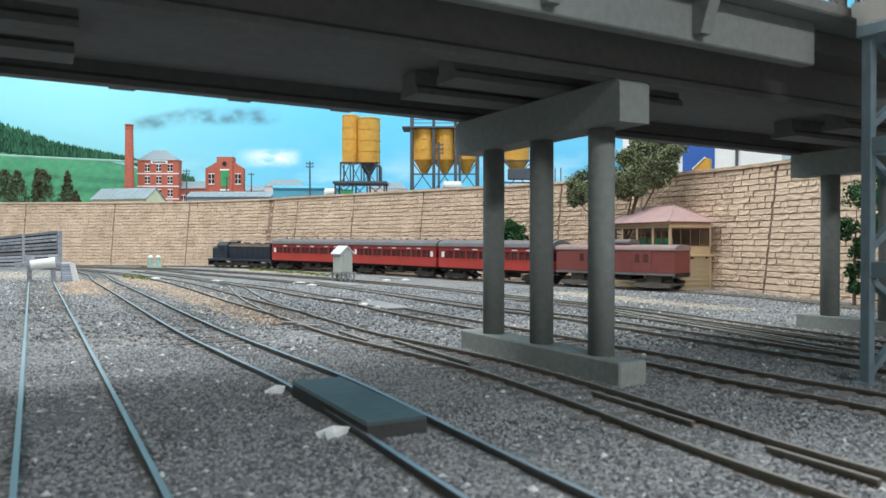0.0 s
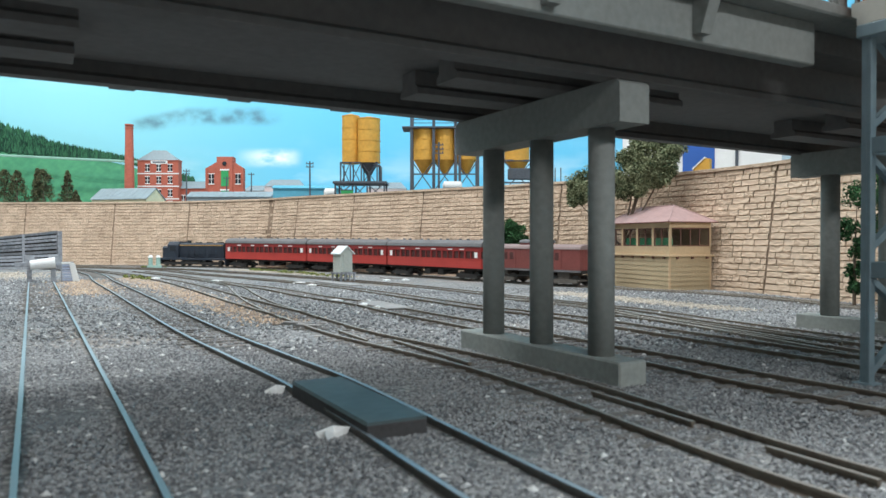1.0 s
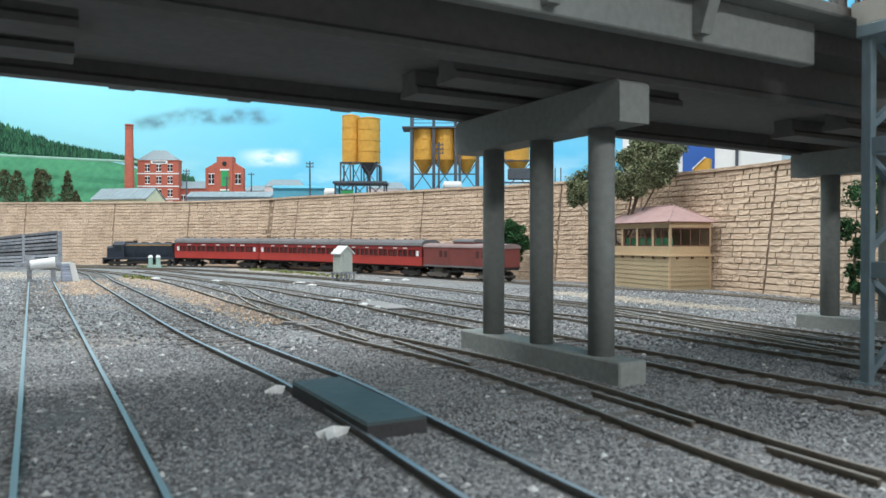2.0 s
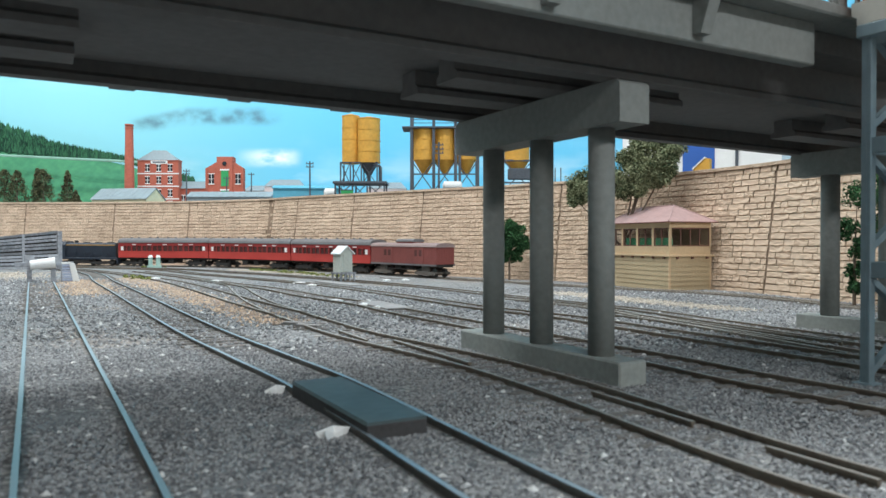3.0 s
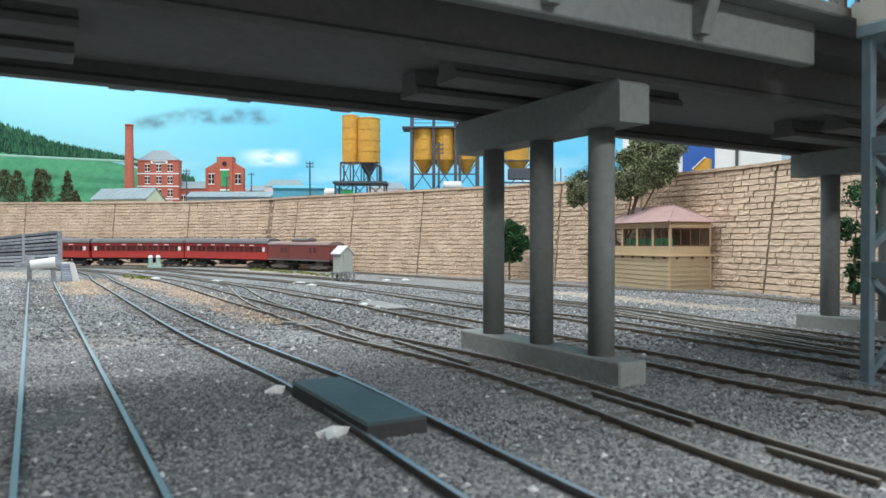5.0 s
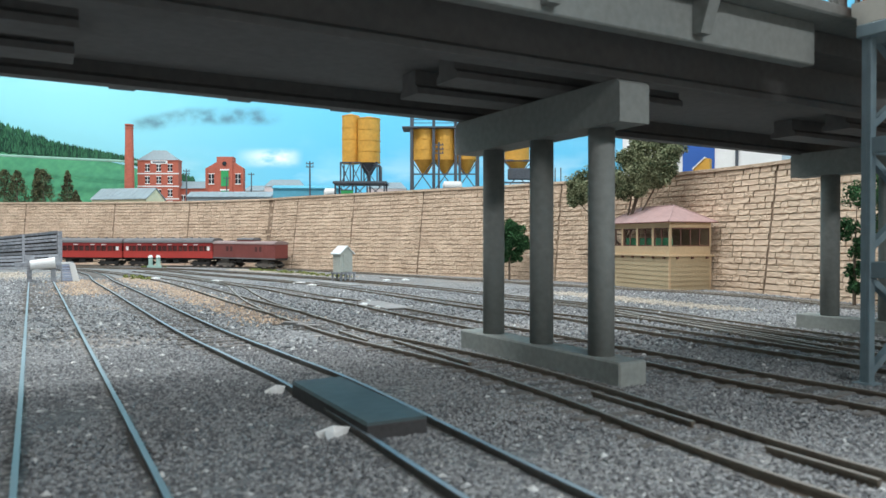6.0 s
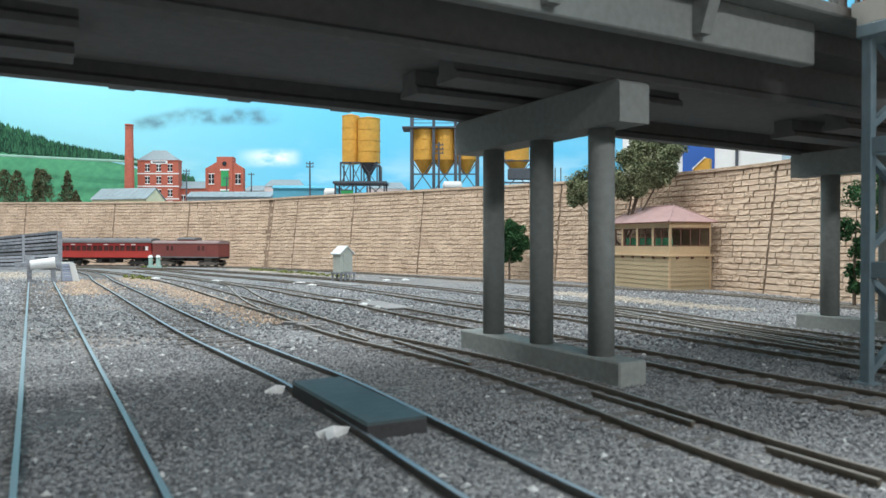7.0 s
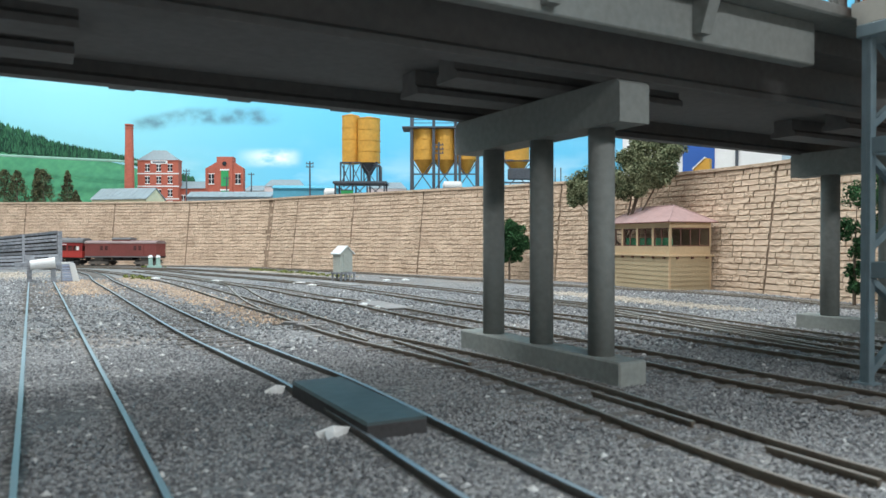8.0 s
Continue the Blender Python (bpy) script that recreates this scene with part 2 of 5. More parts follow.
def backdrop():
    line = curve_through([(-2700, 1500), (-2200, 1800), (-1400, 1880), (-400, 1880), (250, 1800), (650, 1480), (850, 1000), (900, 400), (900, -300)], 60)
    bm = swept(bmesh.new(), line, [(0, 0), (0, 900), (-12, 900), (-12, 0)], lambda x, y: 60)
    tagged(part("backdrop", bm, M_sky, smooth=False), "curved board painted as a cyan sky with clouds and smoke", "backdrop", kind="structure")


def yard():
    xs = np.r_[np.arange(-2700, -700, 60), np.arange(-700, 400, 10), np.arange(400, 1001, 60)]
    ys = np.r_[np.arange(-320, 40, 40), np.arange(40, 760, 10), np.arange(760, 1500, 20)]
    bm = bmesh.new()
    g = [[bm.verts.new((x, y, zg(x, y) + (0.5 * noise.noise((x / 23, y / 23, 0)) + 0.25 * noise.noise((x / 7, y / 7, 3)) if y > 60 else 0))) for x in xs] for y in ys]
    for r, q in zip(g, g[1:]):
        for i in range(len(xs) - 1):
            bm.faces.new((r[i], r[i + 1], q[i + 1], q[i]))
    tagged(part("ground", bm, M_gravel), "grey ballasted bed of the railway yard with rusty patches", "ground", kind="structure")
    bm = boxed(-2700, 1000, -320, 1500, -60, -40)
    tagged(part("baseboard", bm, M_sleeper), "timber baseboard that carries the layout", "baseboard", kind="structure")


def fittings():
    """Plain battens added out of view on the ceiling above the tubes and fill lamps, and the legs of the baseboard."""
    for x, y, ln, _, turn, _ in TUBES_AND_FILL:
        t = hold("ceiling_light", x, y, 1320, turn)
        tagged(t, "white batten on the ceiling, added above a tube or fill lamp", "ceiling light", group="ceiling lights")
        part("tray", boxed(-ln / 2 - 20, ln / 2 + 20, -100, 100, -52, 0, 4), M_room, t)
        part("hanger", boxed(-40, 40, -30, 30, -62, -52, 2), M_room, t)
    for x in (-2500, -1350, -200, 900):
        for y in (-250, 1400):
            tagged(part("baseboard_leg", boxed(x - 25, x + 25, y - 25, y + 25, -1080, -60, 3), M_sleeper), "timber leg under the baseboard", "leg", kind="structure")


room()
fittings()
backdrop()
yard()

# ---- the stone retaining wall ----
WALL_LEFT = curve_through([(-2600, 1330), (-1900, 1372), (-1000, 1352), (-741, 1340), (-599, 1330), (-458, 1300), (-330, 1238), (-313, 1229), (-295, 1221)], 4)
WALL_RIGHT = curve_through([(-309, 1226), (-245, 1166), (-143, 1092), (-35, 1008), (56, 942), (139, 871), (205, 808), (250, 742), (285, 678), (308, 604), (328, 525), (345, 420), (356, 250), (358, -200)], 4)
WALL_BASE, WALL_TOP, BATTER = -13.0, 108.0, 16.0
BLOCKS = []


def wall_run(name, line, joints, courses=21, seed=1):
    """A battered wall with a mortar core; its rough blocks are kept in BLOCKS to be laid last."""
    rnd = random.Random(seed)
    h = WALL_TOP - WALL_BASE
    core = [(-1.2, 0), (-1.2 - BATTER, h), (-1.2 - BATTER - 24, h), (-40, 0)]
    thing = part(name, swept(bmesh.new(), line, core, lambda x, y: WALL_BASE), M_mortar)
    tagged(thing, "battered retaining wall of rough buff sandstone blocks", "stone wall", kind="structure")
    s = np.r_[0, np.cumsum(np.linalg.norm(np.diff(line, axis=0), axis=1))]
    t = np.gradient(line, axis=0)
    ang = np.unwrap(np.arctan2(t[:, 1], t[:, 0]))
    ch = h / courses
    for c in range(courses):
        z0, z1 = WALL_BASE + c * ch + 0.12, WALL_BASE + (c + 1) * ch - 0.12
        at = -rnd.random() * 10
        while at < s[-1]:
            ln = rnd.uniform(7, 21)
            a, b = at + 0.07, at + ln - 0.07
            for j in joints:
                if a < j - 0.95 < b:
                    b, ln = j - 0.95, j + 0.95 - at
                    break
            at += ln
            if b - a < 2 or a < 0 or b > s[-1]:
                continue
            mid = (a + b) / 2
            x, y, w = np.interp(mid, s, line[:, 0]), np.interp(mid, s, line[:, 1]), np.interp(mid, s, ang)
            BLOCKS.append((thing, x, y, w + rnd.uniform(-0.03, 0.03), (z0 + z1) / 2 + rnd.uniform(-0.25, 0.25), b - a, (z1 - z0) * rnd.uniform(0.9, 1.04)))
    # coping course
    cap = [(2.2 - BATTER, h + 0.1), (2.2 - BATTER, h + 3.2), (-BATTER - 14, h + 3.2), (-BATTER - 14, h + 0.1)]
    part("coping", swept(bmesh.new(), line, cap, lambda x, y: WALL_BASE), M_stone, thing, "sandstone coping course")
    return thing


def along(line, x):
    """Distance along a line where it passes the plan's x."""
    s = np.r_[0, np.cumsum(np.linalg.norm(np.diff(line, axis=0), axis=1))]
    return float(np.interp(x, line[:, 0], s))


wall_run("wall_1", WALL_LEFT, [along(WALL_LEFT, x) for x in (-1500, -1350, -1210, -1070, -930, -790, -618, -470)], seed=3)
wall_run("wall_2", WALL_RIGHT, [along(WALL_RIGHT, x) for x in (-300, -248, -146, -37, 54, 136, 213, 293)], seed=5)

bm = bmesh.new()
line = np.vstack([WALL_LEFT[::6], WALL_RIGHT[::6]])
inner = beside(line, -24)
vi = [bm.verts.new((x, y, 107.5)) for x, y in inner]
mid_x = np.interp(np.linspace(0, 1, len(line)), [0, 0.55, 0.8, 1], [-2600, -100, 950, 950])
mid_y = np.interp(np.linspace(0, 1, len(line)), [0, 0.55, 0.8, 1], [1950, 1950, 1500, -300])
vo = [bm.verts.new((x, y, 107.5)) for x, y in zip(mid_x, mid_y)]
for i in range(len(line) - 1):
    bm.faces.new((vi[i], vi[i + 1], vo[i + 1], vo[i]))
tagged(part("upper_ground", bm, M_gravel), "level ground behind the top of the retaining wall", "ground", kind="structure")

# ---- tracks ----
GAUGE = 16.5
RAIL = [(-0.95, -0.6), (0.95, -0.6), (0.95, -0.25), (0.22, 0.0), (0.22, 0.85), (0.5, 1.0), (0.5, 1.6), (-0.5, 1.6), (-0.5, 1.0), (-0.22, 0.85), (-0.22, 0.0), (-0.95, -0.25)]
SLEEPER = part("sleeper", boxed(-1.35, 1.35, -14.5, 14.5, -1.4, 0.12, 0.15), M_sleeper)
FIRST_SLEEPER = [SLEEPER]
TRACKS = {}


def track(key, pts, label, mat, gauge=GAUGE, lift=0.4, spacing=7.0, bare_from=150):
    line = curve_through(pts, 4)
    thing = hold("railway_track", *line[0], zg(*line[0]))
    tagged(thing, label, "railway track", group="tracks of the yard")
    inv = Matrix.Translation((-line[0][0], -line[0][1], -zg(*line[0])))
    for side in (-1, 1):
        bm = swept(bmesh.new(), beside(line, side * gauge / 2), RAIL, zg)
        bmesh.ops.transform(bm, matrix=inv, verts=bm.verts)
        part("rail", bm, mat, thing)
    s = np.r_[0, np.cumsum(np.linalg.norm(np.diff(line, axis=0), axis=1))]
    for d in np.arange(3, s[-1], spacing):
        x, y = np.interp(d, s, line[:, 0]), np.interp(d, s, line[:, 1])
        x2, y2 = np.interp(d + 2, s, line[:, 0]), np.interp(d + 2, s, line[:, 1])
        sunk = 0.9 * min(1.0, max(0.0, (bare_from - y) / 60))
        m = inv @ Matrix.Translation((x, y, zg(x, y) + lift - sunk + random.uniform(-0.1, 0.1))) @ Matrix.Rotation(math.atan2(y2 - y, x2 - x) + random.uniform(-0.02, 0.02), 4, "Z")
        if FIRST_SLEEPER:
            ob = FIRST_SLEEPER.pop()
            ob.parent = thing
            ob.matrix_basis = Matrix.Translation(m.translation * MM) @ m.to_3x3().to_4x4()
        else:
            again(SLEEPER, thing, m)
    TRACKS[key] = line
    return thing


track("A", [(-28, 60), (-49.6, 100.5), (-204, 370), (-358.8, 640)], "straight siding with bright worn rails that ends at a buffer stop", M_rail_bright, gauge=19.0, lift=0.3, bare_from=400)
track("B", [(30, 70), (10.4, 104.4), (-14, 151), (-34, 188), (-61.6, 231.5), (-108.4, 307), (-226.7, 512), (-311, 658), (-400, 822), (-500, 965), (-640, 1080), (-880, 1150), (-1300, 1180)],
      "curved track with bright worn rails and dark sleepers", M_rail_bright, lift=0.35, bare_from=260)
track("C", [(88, 66), (61, 110), (46, 142), (36.5, 165), (17.5, 204), (-1, 233), (-36, 283), (-61, 329), (-83, 370), (-134, 457), (-194, 567), (-262, 687), (-340, 800), (-430, 920), (-560, 1055), (-760, 1160), (-1100, 1205)],
      "curved track of rusty brown rails with a turnout", M_rail, lift=0.3)
track("E", [(132, 110), (99.5, 163), (81, 192), (67, 220), (16, 309), (-22, 375), (-46, 423), (-90, 490), (-147, 595), (-215, 690), (-305, 835), (-420, 990)],
      "brown-railed loop track in grey ballast", M_rail)
track("G", [(150, 170), (105.5, 259), (79, 316), (61, 358), (21.5, 416), (-13, 493), (-98, 676), (-190, 800), (-330, 955), (-430, 1082), (-560, 1145), (-800, 1185)],
      "brown-railed running track across the yard", M_rail, lift=0.3)
track("F", [(185, 150), (140, 343), (118, 476), (33, 640), (-19, 726), (-110, 835), (-200, 930), (-300, 1020), (-400, 1100), (-560, 1180), (-800, 1218)],
      "brown-railed running track beside the main line", M_rail, lift=0.3)
T_LINE = [(308, 300), (313, 401), (303, 494), (280, 586), (245, 654), (195, 709), (138, 765), (86, 820), (22, 886), (-51, 966), (-143, 1058), (-243, 1134), (-352, 1197), (-464, 1239), (-571, 1260), (-653, 1267), (-901, 1277), (-1399, 1277), (-2300, 1270)]
track("T", T_LINE, "main line under the retaining wall that carries the train", M_rail_pale)

# ---- the road bridge ----
BRIDGE = (45.0, 183.0, 29.2)


def sag(bm):
    """The far edge falls a little along the bridge."""
    for v in bm.verts:
        v.co.z += 0.4 - 0.006 * v.co.x
    return bm


def bridge():
    thing = hold("road_bridge", BRIDGE[0], BRIDGE[1], 0, BRIDGE[2])
    tagged(thing, "grey concrete road bridge on round-columned piers", "bridge")
    u0, u1 = -330, 330
    # deck, girders, soffit and far fascia carry the concrete with shade painted in
    part("deck", boxed(u0, u1, -9.9, 82.9, 92, 98, 0.2), M_concrete_shaded, thing, "concrete deck slab with its shade put into the colour")
    part("footway_slab", boxed(u0, u1, -21, -8, 98.05, 101.4, 0.5), M_concrete, thing, "light concrete footway edge")
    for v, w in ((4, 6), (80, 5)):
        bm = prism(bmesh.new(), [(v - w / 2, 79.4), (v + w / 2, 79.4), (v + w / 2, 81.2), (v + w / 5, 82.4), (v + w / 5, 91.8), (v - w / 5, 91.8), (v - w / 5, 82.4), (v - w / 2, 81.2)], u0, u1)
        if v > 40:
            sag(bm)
        part("girder", bm, M_concrete_shaded, thing)
    part("far_fascia", sag(boxed(u0, u1, 83, 86, 80.2, 99, 0.3)), M_concrete_shaded, thing)
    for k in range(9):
        part("bearing_lug", sag(boxed(u0 + 20 + 33 * k, u0 + 27 + 33 * k, 83.2, 86.2, 79.6, 80.4, 0.2)), M_concrete_shaded, thing)
    part("soffit_panel", boxed(u0, u1, 8, 76.5, 86.2, 91.9, 0.3), M_concrete_shaded, thing, "smooth soffit panel between the girders")
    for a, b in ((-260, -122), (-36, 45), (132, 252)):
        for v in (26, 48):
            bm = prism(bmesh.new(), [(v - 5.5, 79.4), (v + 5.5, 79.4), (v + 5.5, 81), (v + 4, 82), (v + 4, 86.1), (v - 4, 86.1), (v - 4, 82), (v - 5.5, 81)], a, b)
            part("corbel_beam", bm, M_concrete_shaded, thing)
    # precast fascia beam with brackets under the footway
    part("fascia_beam", boxed(u0, 58.5, -14.2, -10, 86.3, 98.0, 0.35), M_concrete, thing, "lighter grey precast edge beam")
    for u in (-172, -126, -80, -34, 12):
        bm = prism(bmesh.new(), [(-14.3, 87.9), (-14.3, 98.0), (-19.8, 98.0), (-19.8, 96.3), (-16.8, 87.9)], u - 1.8, u + 1.8)
        part("bracket", bm, M_concrete, thing)
    part("handrail", boxed(u0, u1, -20, -18.6, 109, 110.2, 0.2), M_concrete, thing)
    for k in range(110):
        u = u0 + 3 + 6 * k
        if -60 < u < 240:
            part("baluster", boxed(u, u + 1.2, -19.8, -18.8, 101.4, 109, 0.1), M_concrete, thing)
    for k in range(-4, 8):
        part("railing_post", boxed(k * 39 + 20, k * 39 + 23, -20.5, -18, 101.4, 111, 0.2), M_concrete, thing)
    for u in (-190, 0, 187):
        drop = 0 if u < 100 else -3.4
        pier = part("pier_cap", prism(bmesh.new(), [(0, 68.2), (83, 68.2), (83, 78.2), (81.5, 79.3), (1.5, 79.3), (0, 78.2)], u, u + 10.2), M_concrete, thing)
        bm = boxed(u + 0.2, u + 9.8, 0, 80, -6 + drop, 6.4 + drop, 0.45)
        part("footing", bm, M_footing_lit, thing, "pale grey-green footing with bounced light put into its colour")
        for v in (12.4, 39.3, 66):
            r = 3.62 if u < 100 else 4.1
            bm = cyl(bmesh.new(), u + 5, v, 5 + drop, 68.6, r, n=32)
            part("column", bm, M_concrete, thing, smooth=False).data.polygons.foreach_set("use_smooth", [True] * 34)
    return thing


bridge()

# ---- the train ----
M_red = material("carriage_red", (0.45, 0.052, 0.042), 0.5, fine=700, coarse=40, vary=0.12, bump=0.03)
M_red_dark = material("carriage_dark_red", (0.27, 0.030, 0.028), 0.5, fine=700, coarse=40, vary=0.12, bump=0.03)
M_van = material("van_oxide_red", (0.21, 0.058, 0.05), 0.75, fine=600, coarse=40, vary=0.15, bump=0.08)
M_van_roof = material("dusty_pink_roof", (0.27, 0.20, 0.19), 0.85, fine=500, coarse=40, vary=0.2)
M_roof = material("weathered_roof_grey", (0.155, 0.15, 0.152), 0.85, fine=500, coarse=40, vary=0.2)
M_black = material("sooty_underframe", (0.028, 0.026, 0.024), 0.85, fine=500, coarse=60, vary=0.3)
M_loco = material("loco_indigo", (0.026, 0.034, 0.048), 0.5, fine=500, coarse=60, vary=0.2, bump=0.03)
M_stripe = material("chrome_yellow_line", (0.42, 0.25, 0.08), 0.6, vary=0.1)
M_pane = material("dark_window_glass", (0.03, 0.035, 0.04), 0.12, vary=0.2, bump=0, spec=0.6)
M_pane_train = material("carriage_window_glass", (0.085, 0.035, 0.032), 0.2, vary=0.4, coarse=90, bump=0, spec=0.5)
M_white = material("white_paint", (0.80, 0.80, 0.78), 0.6, vary=0.08, bump=0.05)
M_dusty = material("dusty_bogie_iron", (0.13, 0.115, 0.10), 0.9, fine=500, coarse=60, vary=0.3)
M_wheel = material("wheel_steel", (0.10, 0.095, 0.09), 0.5, metal=0.6, vary=0.25)


def bogie(parent, x, wheelbase=26, r=5.0, mat=None):
    mat = mat or M_black
    b = part("bogie", boxed(x - wheelbase / 2 - 6, x + wheelbase / 2 + 6, -13, 13, 4.4, 6.6, 0.4), mat, parent)
    for side in (-1, 1):
        bm = prism(bmesh.new(), [(x - wheelbase / 2 - 5, 6.5), (x - wheelbase / 2 - 5, 3.2), (x - 5, 2.2), (x + 5, 2.2), (x + wheelbase / 2 + 5, 3.2), (x + wheelbase / 2 + 5, 6.5), (x + 4, 7.4), (x - 4, 7.4)], side * 12.2, side * 14.0, "y")
        part("side_frame", bm, mat, b)
    for e in (-1, 1):
        bm = bmesh.new()
        turn = Matrix.Rotation(math.pi / 2, 4, "X")
        for side in (-8.4, 8.4):
            cyl(bm, 0, 0, side - 1.3, side + 1.3, r, n=18, m=turn)
            cyl(bm, 0, 0, side - 1.7, side + 1.7, r * 0.55, n=14, m=turn)
            for k in range(5):
                w = 1.2566 * k
                cyl(bm, r * 0.75 * math.cos(w), r * 0.75 * math.sin(w), side - 1.45, side + 1.45, 0.5, n=6, m=turn)
        cyl(bm, 0, 0, -11.5, 11.5, 1.0, n=8, m=turn)
        ws = part("wheelset", bm, M_wheel, b)
        ws.location = (x * MM + e * wheelbase / 2 * MM, 0, r * MM)
    return b


def arched(w, z0, z1, k=9):
    """Half outline of a low arched roof of half width w."""
    return [(-w, z0 - 0.9), (w, z0 - 0.9)] + [(w * math.cos(math.pi * i / k), z0 + (z1 - z0) * math.sin(math.pi * i / k) ** 0.8) for i in range(k + 1)]


def carriage(L=178.0):
    c = hold("passenger_carriage")
    tagged(c, "red passenger carriage with a grey arched roof and dark windows", "railway carriage", group="vehicles of the train")
    h = L / 2
    w = 16.2
    body = part("body", boxed(-h + 1, h - 1, -w, w, 13.2, 24.0, 0.3), M_red, c)
    part("upper_panel", boxed(-h + 1, h - 1, -w, w, 32.5, 38.5, 0.2), M_red_dark, body)
    part("inner_shell", boxed(-h + 2, h - 2, -w + 1.4, w - 1.4, 24.0, 32.5), M_pane_train, body, "dark glazing seen behind the pillars")
    for side in (-1, 1):
        y0, y1 = (-w, -w + 1.2) if side < 0 else (w - 1.2, w)
        n = 14
        span = (L - 36) / n
        for i in range(n + 1):
            x = -h + 18 + i * span
            wide = 1.3 if i % 2 else 0.5
            part("pillar", boxed(x - wide, x + wide, y0, y1, 24.0, 32.5), M_red_dark, body)
        for e in (-1, 1):
            part("end_panel", boxed(min(e * (h - 1), e * (h - 12)), max(e * (h - 1), e * (h - 12)), y0, y1, 24.0, 32.5), M_red_dark, body)
            part("notice", boxed(e * (h - 9) - 2.4, e * (h - 9) + 2.4, side * w - 0.25, side * w + 0.25, 25.2, 31.6), M_white, body, "small white panel")
        for i in (1, 3, 6, 9, 12):
            x = -h + 18 + (i + 0.5) * span
            part("vent_strip", boxed(x - 4, x + 4, side * w - 0.2, side * w + 0.25, 34, 35.2), M_white, body, "pale ventilator strip")
        part("waist_rail", boxed(-h + 1, h - 1, side * w - 0.4, side * w + 0.35, 23.2, 24.2), M_red, body)
    roof = part("roof", prism(bmesh.new(), arched(w + 0.9, 38.4, 45.4), -h + 0.5, h - 0.5), M_roof, c, "weathered grey arched roof", smooth=False)
    for i in range(9):
        x = -h + 16 + i * (L - 32) / 8
        part("roof_vent", boxed(x - 1.6, x + 1.6, -2.2 + 5 * (i % 2), 0.6 + 5 * (i % 2), 44, 46.8, 0.4), M_roof, roof)
    part("underframe", boxed(-h + 1, h - 1, -13, 13, 10.6, 13.1), M_black, c)
    for a, b in ((-20, -10), (4, 15)):
        part("equipment_box", boxed(a, b, -13.5, 13.5, 5.2, 10.8, 0.3), M_black, c)
    for side in (-1, 1):
        bm = bar(bmesh.new(), (-44, side * 12, 10.8), (-20, side * 12, 4.6), 0.9)
        bar(bm, (-20, side * 12, 4.6), (20, side * 12, 4.6), 0.9)
        bar(bm, (20, side * 12, 4.6), (44, side * 12, 10.8), 0.9)
        part("truss_rod", bm, M_black, c)
    for e in (-1, 1):
        bogie(c, e * (h - 27))
        part("bolster", boxed(e * (h - 27) - 7, e * (h - 27) + 7, -11, 11, 6.4, 10.7, 0.3), M_black, c)
        part("gangway", boxed(min(e * (h - 1), e * (h + 1.6)), max(e * (h - 1), e * (h + 1.6)), -6, 6, 9, 36, 0.5), M_black, c)
        part("coupler", boxed(min(e * (h - 4), e * (h + 2)), max(e * (h - 4), e * (h + 2)), -1.5, 1.5, 6.5, 9), M_black, c)
    return c


def brake_van(L=134.0):
    c = hold("brake_van")
    tagged(c, "oxide-red boarded guard's van with a raised roof lookout", "railway van", group="vehicles of the train")
    h, w = L / 2, 15.6
    body = part("body", boxed(-h, h, -w, w, 14.4, 34.6, 0.35), M_van, c)
    for side in (-1, 1):
        for i in range(24):
            x = -h + 3 + i * (L - 6) / 23
            part("board", boxed(x - 2.7, x + 2.7, side * w - 0.3, side * w + 0.14, 14.9, 33.9, 0.0), M_van, body)
        for x in (-33, 30):
            door = part("door", boxed(x - 10, x + 10, side * w - 0.3, side * w + 0.7, 14.9, 33), M_van, body, "sliding door with two small windows")
            for d in (-4.5, 4.5):
                part("window", boxed(x + d - 2.6, x + d + 2.6, side * w, side * w + 0.85, 23.5, 30.5), M_pane_train, door)
        part("sole_bar", boxed(-h, h, side * w - 1.2, side * w + 0.6, 12.7, 14.6), M_roof, body, "dusty grey sole bar")
        part("step_board", boxed(-h + 30, h - 30, side * 14 - 1, side * 14 + 1, 7.6, 8.4), M_black, body)
    for e in (-1, 1):
        for k in range(-3, 4):
            part("end_board", boxed(e * h - 0.25, e * h + 0.3, k * 4.2 - 1.9, k * 4.2 + 1.9, 14.8, 34.4), M_van, body)
        part("coupler", boxed(min(e * (h - 4), e * (h + 2)), max(e * (h - 4), e * (h + 2)), -1.5, 1.5, 6.5, 9), M_black, c)
        part("headstock", boxed(e * h - 0.8, e * h + 0.8, -13, 13, 11.4, 14.3), M_black, c)
        bogie(c, e * (h - 24), 28, 5.6, M_dusty)
        part("bolster", boxed(e * (h - 24) - 8, e * (h - 24) + 8, -12, 12, 6.4, 12.9, 0.3), M_dusty, c)
    roof = part("roof", prism(bmesh.new(), arched(w + 0.9, 34.6, 38.6), -h - 0.8, h + 0.8), M_van_roof, c, "dusty pinkish grey arched roof")
    part("lookout", prism(bmesh.new(), arched(10, 40.6, 43.2) , -16, 20), M_roof, roof, "raised grey roof lookout")
    part("lookout_wall", boxed(-15, 19, -9.4, 9.4, 36.5, 40.2), M_van, roof)
    for a, b in ((-20, -4), (4, 18)):
        part("equipment_box", boxed(a, b, -12.5, 12.5, 8.2, 13.0, 0.3), M_black, c)
    return c


